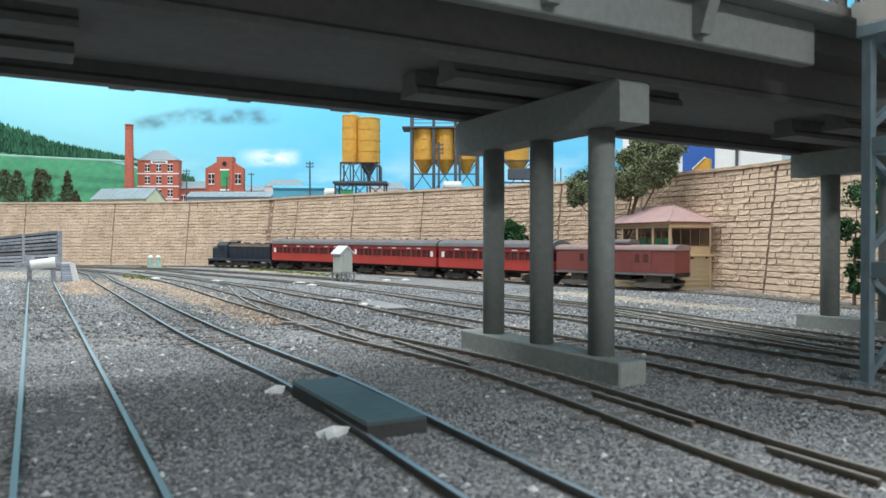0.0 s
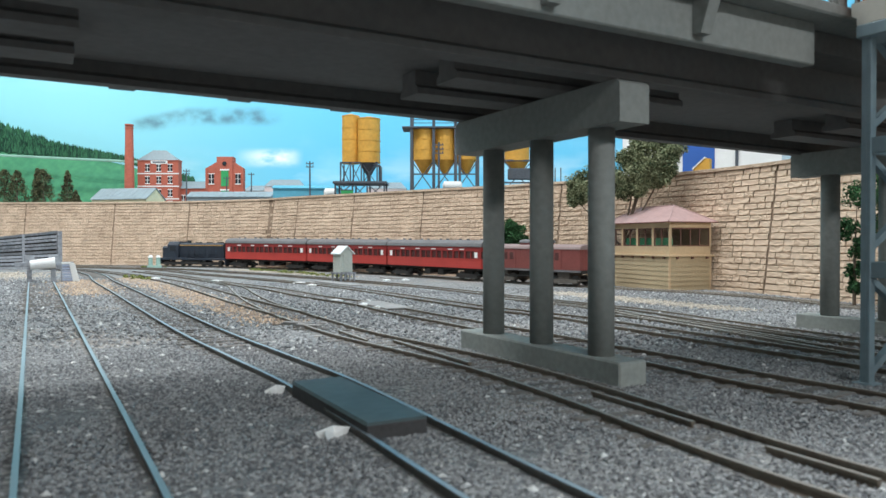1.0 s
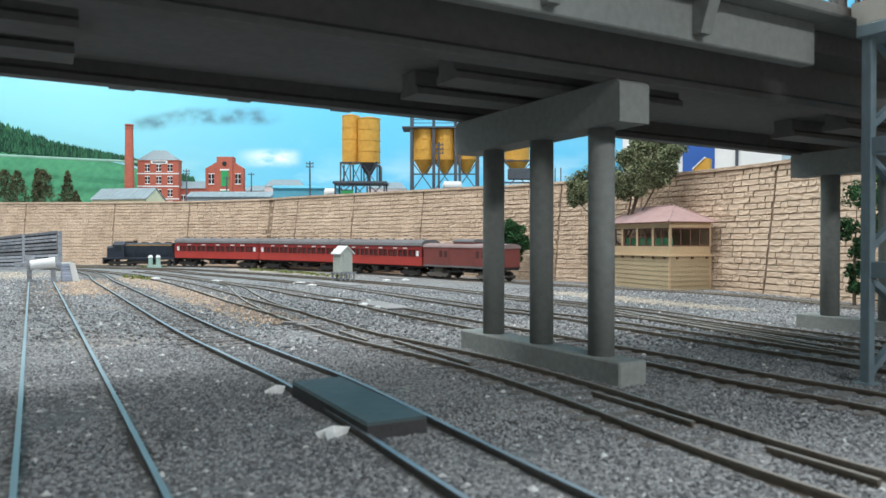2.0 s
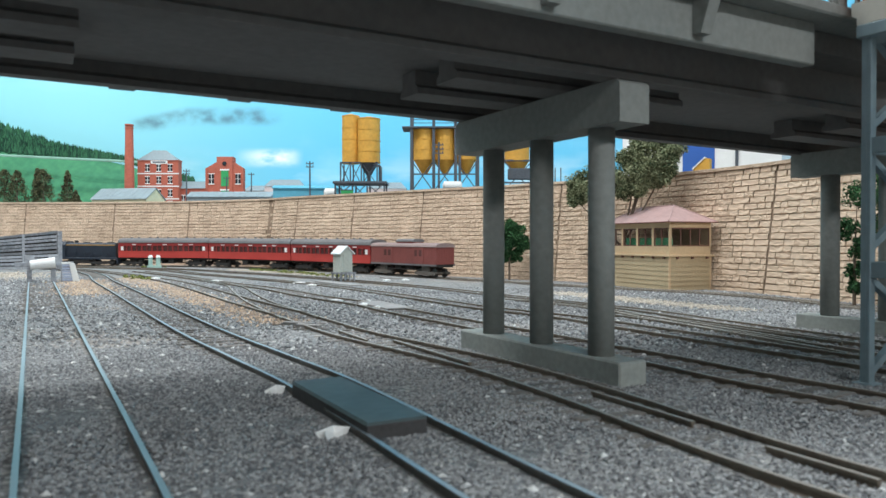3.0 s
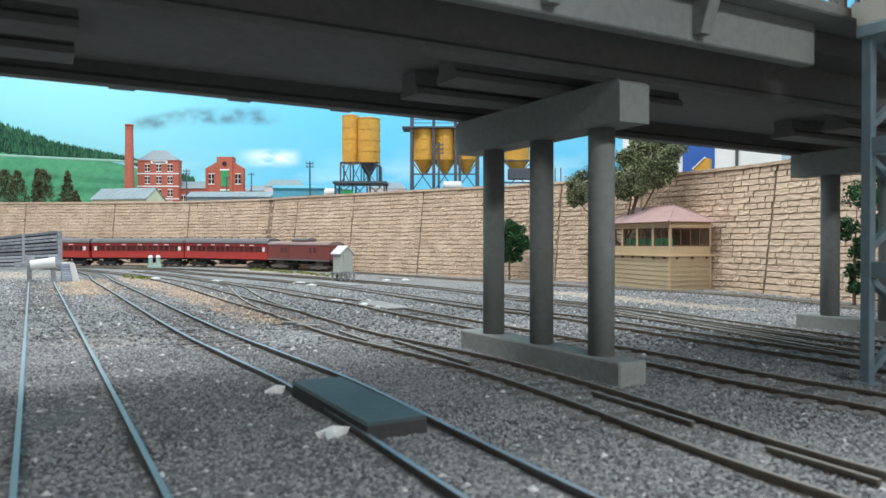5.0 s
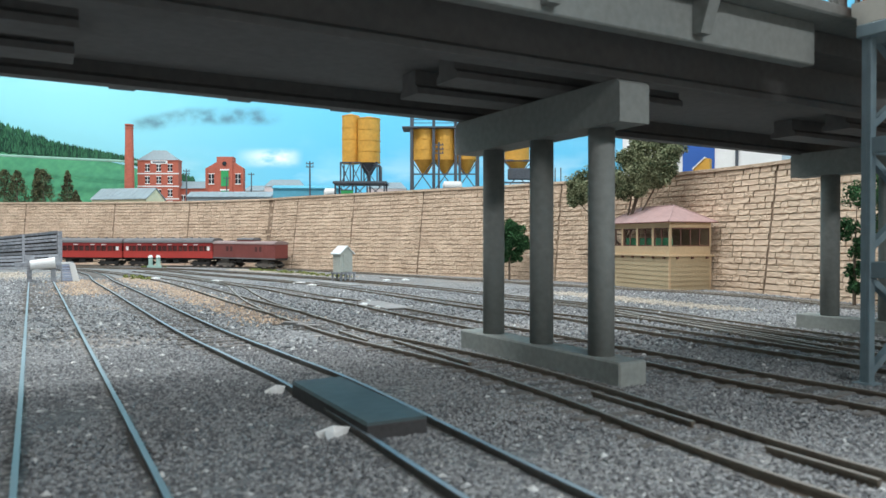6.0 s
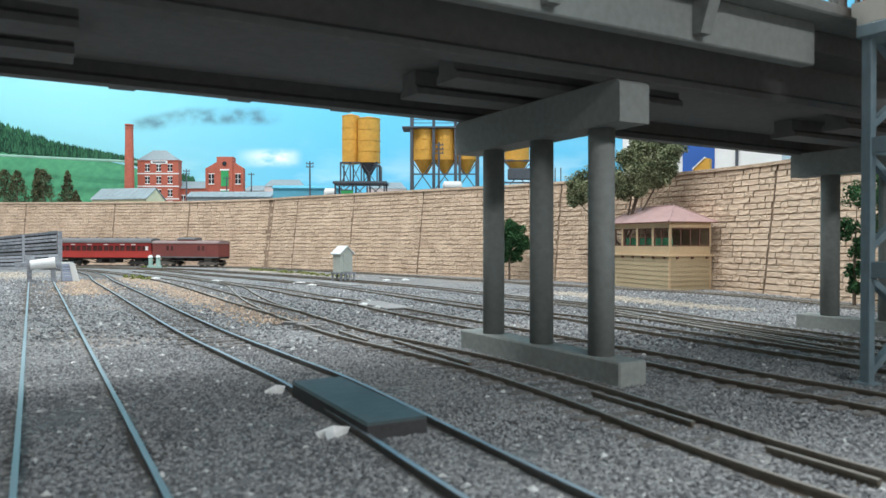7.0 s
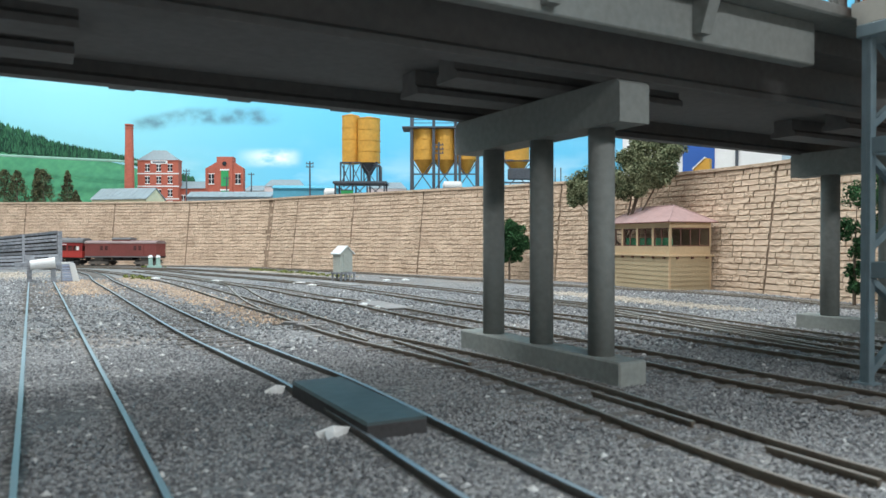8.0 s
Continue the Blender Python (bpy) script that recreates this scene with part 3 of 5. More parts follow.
def locomotive(L=137.0):
    c = hold("diesel_locomotive")
    tagged(c, "dark indigo hood diesel locomotive with a thin yellow line", "locomotive", group="vehicles of the train")
    h = L / 2
    part("frame", boxed(-h, h, -15.5, 15.5, 10.5, 14, 0.4), M_loco, c)
    hood = part("hood", prism(bmesh.new(), [(-11.5, 13.8), (11.5, 13.8), (11.5, 36.5), (9, 39.5), (-9, 39.5), (-11.5, 36.5)], -h + 6, h - 42), M_loco, c)
    for side in (-1, 1):
        for i in range(7):
            x = -h + 14 + i * 11
            part("hood_door", boxed(x - 4.6, x + 4.6, side * 11.4 - 0.2, side * 11.9 + 0.1, 16, 33.5, 0.0), M_loco, hood)
        part("line", boxed(-h + 7, h - 43, side * 11.7 - 0.2, side * 11.9 + 0.3, 34.6, 36.1), M_stripe, hood, "thin orange-yellow line")
        bm = bmesh.new()
        for i in range(8):
            x = -h + 3 + i * 14.4
            bar(bm, (x, side * 15, 14), (x, side * 15, 25), 0.6)
        bar(bm, (-h + 3, side * 15, 25), (-h + 104, side * 15, 25), 0.6)
        part("handrail", bm, M_loco, c)
    for i in range(3):
        part("roof_fan", cyl(bmesh.new(), -h + 20 + 22 * i, 0, 39.4, 41, 6, 5.4, n=20), M_black, hood)
    part("exhaust", boxed(12, 17, -2.5, 2.5, 39.4, 43.4, 0.4), M_black, hood)
    cab = part("cab", prism(bmesh.new(), [(-15, 13.8), (15, 13.8), (15, 36), (10, 42), (-10, 42), (-15, 36)], h - 42.2, h - 20), M_loco, c)
    for side in (-1, 1):
        part("cab_window", boxed(h - 37, h - 25, side * 15 - 0.3, side * 15 + 0.2, 26, 34), M_pane, cab)
        part("windscreen", boxed(h - 20.2, h - 19.7, side * 9 - 3.5, side * 9 + 3.5, 28, 35), M_pane, cab)
    nose = part("nose", prism(bmesh.new(), [(-9.5, 13.8), (9.5, 13.8), (9.5, 31), (7, 34), (-7, 34), (-9.5, 31)], h - 20, h - 5), M_loco, c)
    part("headlight", boxed(h - 5.2, h - 4.4, -2.2, 2.2, 29, 32.5, 0.3), M_white, nose)
    part("number_board", boxed(h - 31, h - 27, -15.5, -14.8, 20, 23), M_white, cab, "small pale badge")
    part("fuel_tank", boxed(-18, 18, -14, 14, 3.4, 10.6, 0.8), M_black, c)
    for e in (-1, 1):
        bogie(c, e * (h - 30), 34, 5.2)
        part("pilot", boxed(min(e * h, e * (h - 2)), max(e * h, e * (h - 2)), -15, 15, 3, 11, 0.3), M_loco, c)
        part("coupler", boxed(min(e * (h - 2), e * (h + 3)), max(e * (h - 2), e * (h + 3)), -1.5, 1.5, 6.5, 9), M_black, c)
    return c


def taller(thing, k):
    """Stretches a vehicle's bodywork upwards, its bogies left as they are."""
    for ob in thing.children_recursive:
        if not (ob.name.startswith("bogie") or ob.parent.name.startswith("bogie")):
            ob.data.transform(Matrix.Diagonal((1, 1, k, 1)))


LOCO = locomotive()
CARS = [carriage()]
taller(CARS[0], 1.055)
for k in range(2):
    CARS.append(copy_thing(CARS[0], Matrix.Identity(4)))
VAN = brake_van()
taller(VAN, 1.13)

# ---- foliage ----
def leaf_material(name, light, dark):
    return material(name, light, 0.8, fine=500, coarse=30, island=0.9, second=dark, bump=0, spec=0.2)


M_leaf = leaf_material("dusty_green_foliage", (0.37, 0.39, 0.23), (0.05, 0.075, 0.035))
M_leaf_deep = leaf_material("deep_green_foliage", (0.055, 0.15, 0.055), (0.010, 0.035, 0.014))
M_needle = leaf_material("brown_green_needles", (0.14, 0.15, 0.075), (0.035, 0.030, 0.018))
M_wood_hill = leaf_material("far_wood_foliage", (0.035, 0.13, 0.065), (0.008, 0.035, 0.022))
M_bark = material("grey_brown_bark", (0.16, 0.12, 0.09), 0.95, fine=500, coarse=80, vary=0.35, bump=0.5)
M_weed = leaf_material("yellow_green_weeds", (0.30, 0.32, 0.10), (0.08, 0.12, 0.03))
M_meadow = material("painted_meadow", (0.065, 0.24, 0.115), 0.95, fine=60, coarse=7, second=(0.03, 0.14, 0.08), bump=0)


def leaves(centres, per, size, seed, flat=1.0):
    """Many small bent leaves round clump centres (x, y, z, radius); returns a mesh."""
    rnd = np.random.RandomState(seed)
    v, f = [], []
    for cx, cy, cz, r in centres:
        for _ in range(per):
            d = rnd.normal(size=3)
            d /= np.linalg.norm(d)
            p = np.array((cx, cy, cz)) + d * r * rnd.uniform(0.55, 1.05) * np.array((1, 1, flat))
            a = rnd.normal(size=3)
            a /= np.linalg.norm(a)
            b = np.cross(a, d + 0.3 * rnd.normal(size=3))
            b /= np.linalg.norm(b) + 1e-6
            s = size * rnd.uniform(0.6, 1.35)
            n0 = len(v)
            v += [p - a * s, p + b * s * 0.55 + d * s * 0.2, p + a * s, p - b * s * 0.55 + d * s * 0.2]
            f.append((n0, n0 + 1, n0 + 2, n0 + 3))
    me = bpy.data.meshes.new("crown")
    me.from_pydata([tuple(p) for p in v], [], f)
    return me


def broad_tree(x, y, z, height, clumps, mat, label, lean=(0, 0), per=150, size=1.5, seed=1, trunk=2.2):
    """A trunk with forked limbs reaching to each clump of the crown (dx, dy, dz, radius)."""
    t = hold("tree", x, y, z)
    tagged(t, label, "tree")
    bm = bmesh.new()
    fork = Vector((lean[0] * 0.4, lean[1] * 0.4, height * 0.38))
    m = fork.to_track_quat("Z", "Y").to_matrix().to_4x4()
    cyl(bm, 0, 0, -3, fork.length, trunk, trunk * 0.7, n=9, m=m)
    part("trunk", bm, M_bark, t)
    for k, (dx, dy, dz, r) in enumerate(clumps):
        if k % 3 == 0:
            e = Vector((dx, dy, dz))
            d = e - fork
            bm = cyl(bmesh.new(), 0, 0, 0, d.length * 0.9, trunk * 0.5, trunk * 0.12, n=6, m=Matrix.Translation(fork) @ d.to_track_quat("Z", "Y").to_matrix().to_4x4())
            part("limb", bm, M_bark, t)
    rnd = random.Random(seed)
    fine = []
    for dx, dy, dz, r in clumps:
        for _ in range(16):
            q = Vector((rnd.gauss(0, 1), rnd.gauss(0, 1), rnd.gauss(0, 1))).normalized() * r * rnd.uniform(0.35, 0.85)
            fine.append((dx + q.x, dy + q.y, dz + q.z, r * rnd.uniform(0.3, 0.5)))
    mesh_part("crown", leaves(fine, per // 16 + 1, size, seed), mat, t)
    return t


def conifer(x, y, z, height, radius, seed, label, taper=1.0):
    t = hold("tree", x, y, z)
    tagged(t, label, "conifer", group="conifers on the ridge above the wall")
    part("trunk", cyl(bmesh.new(), 0, 0, -1, height * 0.9, 1.8, 0.4, n=8), M_bark, t)
    rnd = random.Random(seed)
    fine = []
    for k in range(210):
        q = rnd.random() ** 0.85
        r = radius * (1 - q * taper) * (1.0 if taper > 0.8 else min(1, 0.35 + 2.6 * (1 - q)))
        w, g = rnd.uniform(0, 6.3), rnd.uniform(0.35, 0.95)
        fine.append((r * g * math.cos(w), r * g * math.sin(w), height * (0.03 + 0.95 * q), max(1.3, radius * 0.2 * (1.1 - 0.6 * q))))
    mesh_part("crown", leaves(fine, 14, 1.6, seed), M_needle, t)
    return t


# ---- signal box ----
M_cream = material("buff_weatherboard_paint", (0.47, 0.365, 0.225), 0.7, fine=500, coarse=30, vary=0.12, bump=0.06)
M_cream_light = material("light_buff_trim", (0.60, 0.44, 0.27), 0.7, fine=500, coarse=30, vary=0.1, bump=0.05)
M_brown = material("brown_window_frame", (0.16, 0.075, 0.055), 0.65, vary=0.15)
M_tile_red = material("faded_red_roof_sheet", (0.42, 0.275, 0.26), 0.6, fine=300, coarse=50, vary=0.14, bump=0.1)
M_pane_room = material("dim_room_glass", (0.14, 0.12, 0.10), 0.15, vary=0.3, bump=0, spec=0.6)
M_green = material("green_lever_frame", (0.02, 0.22, 0.10), 0.6, vary=0.15)


def signal_box():
    t = hold("signal_box", 220, 697, -11.2, 21.2)
    tagged(t, "two-storey buff weatherboard signal box with a faded red hipped roof", "signal box")
    W, D = 51.0, 103.0
    low = part("lower_wall", boxed(0.6, W - 0.6, 0.6, D - 0.6, -1, 34), M_cream, t)
    for k in range(7):
        z = 0.4 + 4.7 * k
        for side in range(2):
            bm = bmesh.new()
            if side == 0:
                prism(bm, [(-0.35, z), (0.15, z + 4.6), (0.7, z + 4.6), (0.7, z)], 1.5, D - 1, "y")
            else:
                prism(bm, [(-0.35, z), (0.15, z + 4.6), (0.7, z + 4.6), (0.7, z)], 1.5, W - 1, "x")
            part("weatherboard", bm, M_cream, low)
    for x, y in ((0.3, 0.3), (W - 1.4, 0.3), (0.3, D - 1.4)):
        part("corner_board", boxed(x - 0.7, x + 1.4, y - 0.7, y + 1.4, 0, 33.5, 0.1), M_cream_light, low)
    part("floor_band", boxed(-2.2, W + 2.2, -2.2, D + 1, 33.5, 35.4, 0.25), M_cream_light, t, "projecting floor ledge")
    for k in range(6):
        part("ledge_bracket", boxed(-2, 0, 6 + 17 * k, 8 + 17 * k, 31.4, 33.6), M_brown, t)
    for k in range(3):
        part("ledge_bracket", boxed(8 + 18 * k, 10 + 18 * k, -2, 0, 31.4, 33.6), M_brown, t)
    part("room_wall", boxed(0.5, W - 0.5, 0.5, D - 0.5, 35.4, 43.6, 0.1), M_cream_light, t)
    part("head_band", boxed(0.2, W - 0.2, 0.2, D - 0.2, 62, 67.2, 0.1), M_cream_light, t)
    part("back_wall", boxed(W - 3, W - 0.6, 1, D - 1, 43.6, 62), M_cream, t)
    part("room_floor", boxed(2, W - 2, 2, D - 2, 43.0, 43.9), M_brown, t)
    part("lever_frame", boxed(9, 14, 12, D - 20, 43.9, 52, 0.5), M_green, t, "green lever frame inside")
    for k in range(5):
        y = 25.75 * k
        part("post", boxed(0, 2.6, max(0, y - 1.4), min(D, y + 1.4), 43.6, 62), M_cream_light, t)
    for x in (W - 2.2,):
        part("post", boxed(x, W, 0, 2.2, 43.6, 62), M_cream_light, t)

    def window(a, b, side):
        n = 2 if side == 0 else 4
        w = part("window", boxed(0.9, 1.3, a, b, 43.8, 61.8) if side == 0 else boxed(a, b, 0.9, 1.3, 43.8, 61.8), M_glass, t)
        w.visible_shadow = False
        for k in range(n + 1):
            p = a + (b - a) * k / n
            q = (0.5, 1.7, p - 0.6, p + 0.6) if side == 0 else (p - 0.6, p + 0.6, 0.5, 1.7)
            part("frame", boxed(*q, 43.8, 61.8), M_brown, w)
        for z in (43.8, 60.8):
            q = (0.6, 1.6, a, b) if side == 0 else (a, b, 0.6, 1.6)
            part("frame", boxed(*q, z, z + 1.0), M_brown, w)

    for k in range(4):
        window(25.75 * k + 1.6, 25.75 * k + 24.1, 0)
    window(2.6, W - 2.4, 1)
    # hipped roof with rolled hips and a gutter
    o = 4.0
    bm = bmesh.new()
    base = [bm.verts.new(p) for p in ((-o, -o, 67.2), (W + o, -o, 67.2), (W + o, D + o, 67.2), (-o, D + o, 67.2))]
    edge = [bm.verts.new((v.co.x, v.co.y, 68.0)) for v in base]
    r = [bm.verts.new((W / 2, W / 2 - 1, 85)), bm.verts.new((W / 2, D - W / 2 + 1, 85))]
    bm.faces.new(base[::-1])
    for i in range(4):
        bm.faces.new((base[i], base[(i + 1) % 4], edge[(i + 1) % 4], edge[i]))
    bm.faces.new((edge[0], edge[1], r[0]))
    bm.faces.new((edge[1], edge[2], r[1], r[0]))
    bm.faces.new((edge[2], edge[3], r[1]))
    bm.faces.new((edge[3], edge[0], r[0], r[1]))
    roof = part("roof", bm, M_tile_red, t, "faded red sheeted hip roof")
    for p, q in (((-o, -o, 68.2), (W / 2, W / 2 - 1, 85.2)), ((W + o, -o, 68.2), (W / 2, W / 2 - 1, 85.2)), ((-o, D + o, 68.2), (W / 2, D - W / 2 + 1, 85.2)), ((W / 2, W / 2 - 1, 85.2), (W / 2, D - W / 2 + 1, 85.2))):
        part("ridge_roll", bar(bmesh.new(), p, q, 1.3, 8), M_tile_red, roof)
    bm = bar(bmesh.new(), (-o - 0.5, -o - 0.5, 67.4), (W + o + 0.5, -o - 0.5, 67.4), 1.2, 6)
    part("gutter", bm, M_brown, roof)
    part("gutter", bar(bmesh.new(), (-o - 0.5, -o - 0.5, 67.4), (-o - 0.5, D + o, 67.4), 1.2, 6), M_brown, roof)
    part("landing", boxed(W + 0.2, W + 9, 2, 16, 33.6, 35.2, 0.2), M_cream_light, t)


M_glass = bpy.data.materials.new("clear_glass")
M_glass.use_nodes = True
_g = M_glass.node_tree.nodes["Principled BSDF"]
_g.inputs["Transmission Weight"].default_value, _g.inputs["Roughness"].default_value, _g.inputs["IOR"].default_value = 1.0, 0.03, 1.2
signal_box()

# ---- lineside things ----
M_hut = material("pale_grey_green_paint", (0.46, 0.48, 0.43), 0.8, fine=500, coarse=50, vary=0.12)
M_hut_roof = material("pale_sheet_roof", (0.66, 0.68, 0.68), 0.55, fine=400, coarse=60, vary=0.1)
M_timber_grey = material("silvered_timber", (0.28, 0.29, 0.31), 0.95, fine=400, coarse=50, vary=0.4, thing_vary=0.7, bump=0.4)
M_plate = material("blue_grey_plate", (0.075, 0.105, 0.110), 0.6, fine=300, coarse=30, vary=0.2, bump=0.06)
M_plate_side = material("dark_plate_side", (0.065, 0.062, 0.062), 0.8, vary=0.2)
M_slab = material("grey_board_crossing", (0.28, 0.27, 0.26), 0.9, fine=400, coarse=40, vary=0.2)
M_teal = material("grey_teal_steel_paint", (0.20, 0.27, 0.30), 0.6, fine=300, coarse=25, vary=0.16, bump=0.06)
M_flake = material("bright_white_flake", (0.90, 0.90, 0.88), 0.7, vary=0.05, bump=0.05)
M_brick = material("red_brick", (0.36, 0.095, 0.060), 0.9, fine=500, coarse=40, vary=0.2)
M_cornice = material("cream_cornice", (0.55, 0.53, 0.47), 0.75, fine=300, vary=0.1)


def hut():
    t = hold("lineside_hut", -117, 838, zg(-117, 838), 42)
    tagged(t, "small pale grey weatherboard hut with a gable roof on stilts", "hut")
    body = part("body", boxed(-8, 8, -8, 8, 10.5, 33, 0.2), M_hut, t)
    for k in range(6):
        z = 11 + 3.7 * k
        part("weatherboard", prism(bmesh.new(), [(-8.5, z), (-8.1, z + 3.6), (-7.8, z + 3.6), (-7.8, z)], -8, 8, "y"), M_hut, body)
    part("door", boxed(-5, 5, -8.6, -7.8, 11, 31, 0.15), M_hut, body, "plain boarded door")
    part("gable", prism(bmesh.new(), [(-8, 33), (8, 33), (0, 40)], -8, 8, "y"), M_hut, t)
    for s in (-1, 1):
        bm = prism(bmesh.new(), [(0, 40.2), (0, 41.4), (s * 10.5, 32.2), (s * 10.5, 31.2)], -10, 10, "y")
        part("roof_sheet", bm, M_hut_roof, t, "pale sheet roof slope")
    part("platform", boxed(-11, 11, -11, 9, 8.6, 10.4, 0.2), M_timber_grey, t)
    for x in (-9.5, -3.2, 3.2, 9.5):
        for y in (-9.5, 7.5):
            part("stilt", boxed(x - 0.8, x + 0.8, y - 0.8, y + 0.8, -2, 8.6), M_timber_grey, t)


def buffer_stop():
    x, y = -364, 650
    t = hold("buffer_stop", x, y, zg(x, y), 29.8)
    tagged(t, "buffer stop of old rails with a white-painted beam", "buffer stop")
    part("beam", cyl(bmesh.new(), 0, 0, -10, 10, 4.2, 5.0, n=16, m=Matrix.Translation((1, -2, 17)) @ Matrix.Rotation(math.radians(84), 4, "Y")), M_white, t, "white-painted round beam", smooth=False)
    part("cross_beam", boxed(-21, 26, 1, 5, 14.5, 18.5, 0.3), M_timber_grey, t)
    for s in (-9.5, 9.5):
        post = part("post", boxed(s - 2, s + 2, 0.5, 5, -1, 14, 0.2), M_timber_grey, t)
        part("brace", bar(bmesh.new(), (s, 5, 13), (s, 26, 0), 2.2), M_timber_grey, t)
        part("head", boxed(s - 4, s + 4, 1, 7, 18.5, 25, 0.3), M_timber_grey, t)


def striped_ramp():
    x, y = -344, 655
    t = hold("striped_ramp", x, y, zg(x, y), 25)
    tagged(t, "small white stop board with blue-grey slats beside the buffer stop", "stop board")
    part("frame", prism(bmesh.new(), [(5.5, 0), (10.8, 0), (6.8, 17), (2, 18.8)], -1.4, 1.4, "y"), M_white, t, "white sloping edge")
    part("top_rail", boxed(-4, 4, -1.2, 1.2, 16.6, 18.2, 0.2), M_white, t)
    M = material("blue_grey_slat", (0.40, 0.45, 0.58), 0.8, vary=0.2)
    for k in range(6):
        part("slat", boxed(-4, 5.2, -0.7, 0.7, 1.2 + 2.6 * k, 3.2 + 2.6 * k, 0.1), M, t)
    part("leg", boxed(-4.6, -3.4, -1, 1, -1, 18), M_timber_grey, t)


def timber_wall():
    """The stepped wall of old timbers in front of the far bend."""
    a, b = Vector((-632, 940)), Vector((-548, 1020))
    d = (b - a)
    t = hold("timber_retaining_wall", a.x, a.y, zg(a.x, a.y), math.degrees(math.atan2(d.y, d.x)))
    tagged(t, "silvered stacked-timber retaining wall with leaning posts", "timber wall")
    L = d.length
    rnd = random.Random(4)
    for k in range(10):
        z0, z1 = 3 + 2.7 * k + rnd.uniform(-0.6, 0.6), 1 + 5.5 * k + rnd.uniform(-0.5, 0.5)
        bm = prism(bmesh.new(), [(-75, z0 - 1), (-30, z0 + (z1 - z0) * 0.25 - 1.2), (L, z1 - 1.7), (L, z1 + 2.0), (-30, z0 + (z1 - z0) * 0.25 + 1.4), (-75, z0 + 1.2)], -1.6 + rnd.uniform(-0.7, 0.7), 1.6, "y")
        part("plank", bm, M_timber_grey, t)
    # added black board, so that nothing shows through the plank gaps
    part("backing", prism(bmesh.new(), [(-75, 0), (L, 0), (L, 50), (-30, 33), (-75, 27)], 1.7, 2.6, "y"), M_black, t, "black backing board added to close the gaps between planks")
    for x in (-40, 12, L * 0.62):
        part("post", boxed(x - 1.5, x + 1.5, -4.4, -2.4, -2, 36 + x * 0.15, 0.2), M_timber_grey, t)
    part("post", boxed(L - 1, L + 5, -4, 3, -2, 52, 0.3), M_timber_grey, t)


def dwarf_signal():
    x, y = -475, 1180
    t = hold("dwarf_signal", x, y, zg(x, y), 10)
    tagged(t, "pale green ground signal with two white heads in weeds", "ground signal")
    M = material("pale_green_enamel", (0.34, 0.50, 0.44), 0.6, vary=0.15)
    part("base", boxed(-11, 11, -4, 4, -1, 4, 0.4), M, t)
    for s in (-1, 1):
        part("body", cyl(bmesh.new(), s * 6, 0, 4, 17, 3.8, 3.2, n=10), M, t)
        part("hood", cyl(bmesh.new(), s * 6, 0, 17, 21, 4.3, 2.4, n=10), M_white, t, "white cap")


def track_plate():
    t = hold("track_plate", -19.9, 157, 0.55, 29.2)
    tagged(t, "flat blue-grey inspection box lying between the rails", "track box")
    part("lid", prism(bmesh.new(), [(-6.1, 3.0), (6.1, 3.0), (6.5, 2.4), (-6.5, 2.4)], -23, 23, "y"), M_plate, t)
    part("body", boxed(-6.3, 6.3, -23.1, 23.1, -1.6, 2.38, 0.1), M_plate_side, t, "dark box side")


def crossing_board(x, y, lx, ly, rz, label, mat):
    ob = part("board_crossing", boxed(-lx, lx, -ly, ly, -0.5, 1.9, 0.3), mat)
    ob.matrix_world = pose(x * MM, y * MM, zg(x, y) * MM, 0, 0, rz)
    tagged(ob, label, "crossing board")


def scrap(x, y, size, seed, name="paint_flake", mat=None):
    """A small crumpled white flake on the ballast."""
    rnd = random.Random(seed)
    bm = bmesh.new()
    n = 15
    top = [bm.verts.new((size * (1.25 if i % 3 == 0 else 0.42) * rnd.uniform(0.7, 1.15) * math.cos(6.283 * i / n), size * 0.6 * (1.25 if i % 3 == 0 else 0.42) * rnd.uniform(0.7, 1.15) * math.sin(6.283 * i / n), rnd.uniform(0.5, 1.6))) for i in range(n)]
    low = [bm.verts.new((v.co.x * 0.8, v.co.y * 0.8, -0.3)) for v in top]
    mid = bm.verts.new((0, 0, 1.9))
    for i in range(n):
        bm.faces.new((top[i], top[(i + 1) % n], mid))
        bm.faces.new((low[i], low[(i + 1) % n], top[(i + 1) % n], top[i]))
    bm.faces.new(low[::-1])
    ob = part(name, bm, mat or M_flake)
    ob.matrix_world = pose(x * MM, y * MM, (zg(x, y) + 0.4) * MM, 0, 0, rnd.uniform(10, 50))
    tagged(ob, "crumpled white flake lying on the grey ballast", "flake", group="white flakes on the ballast")


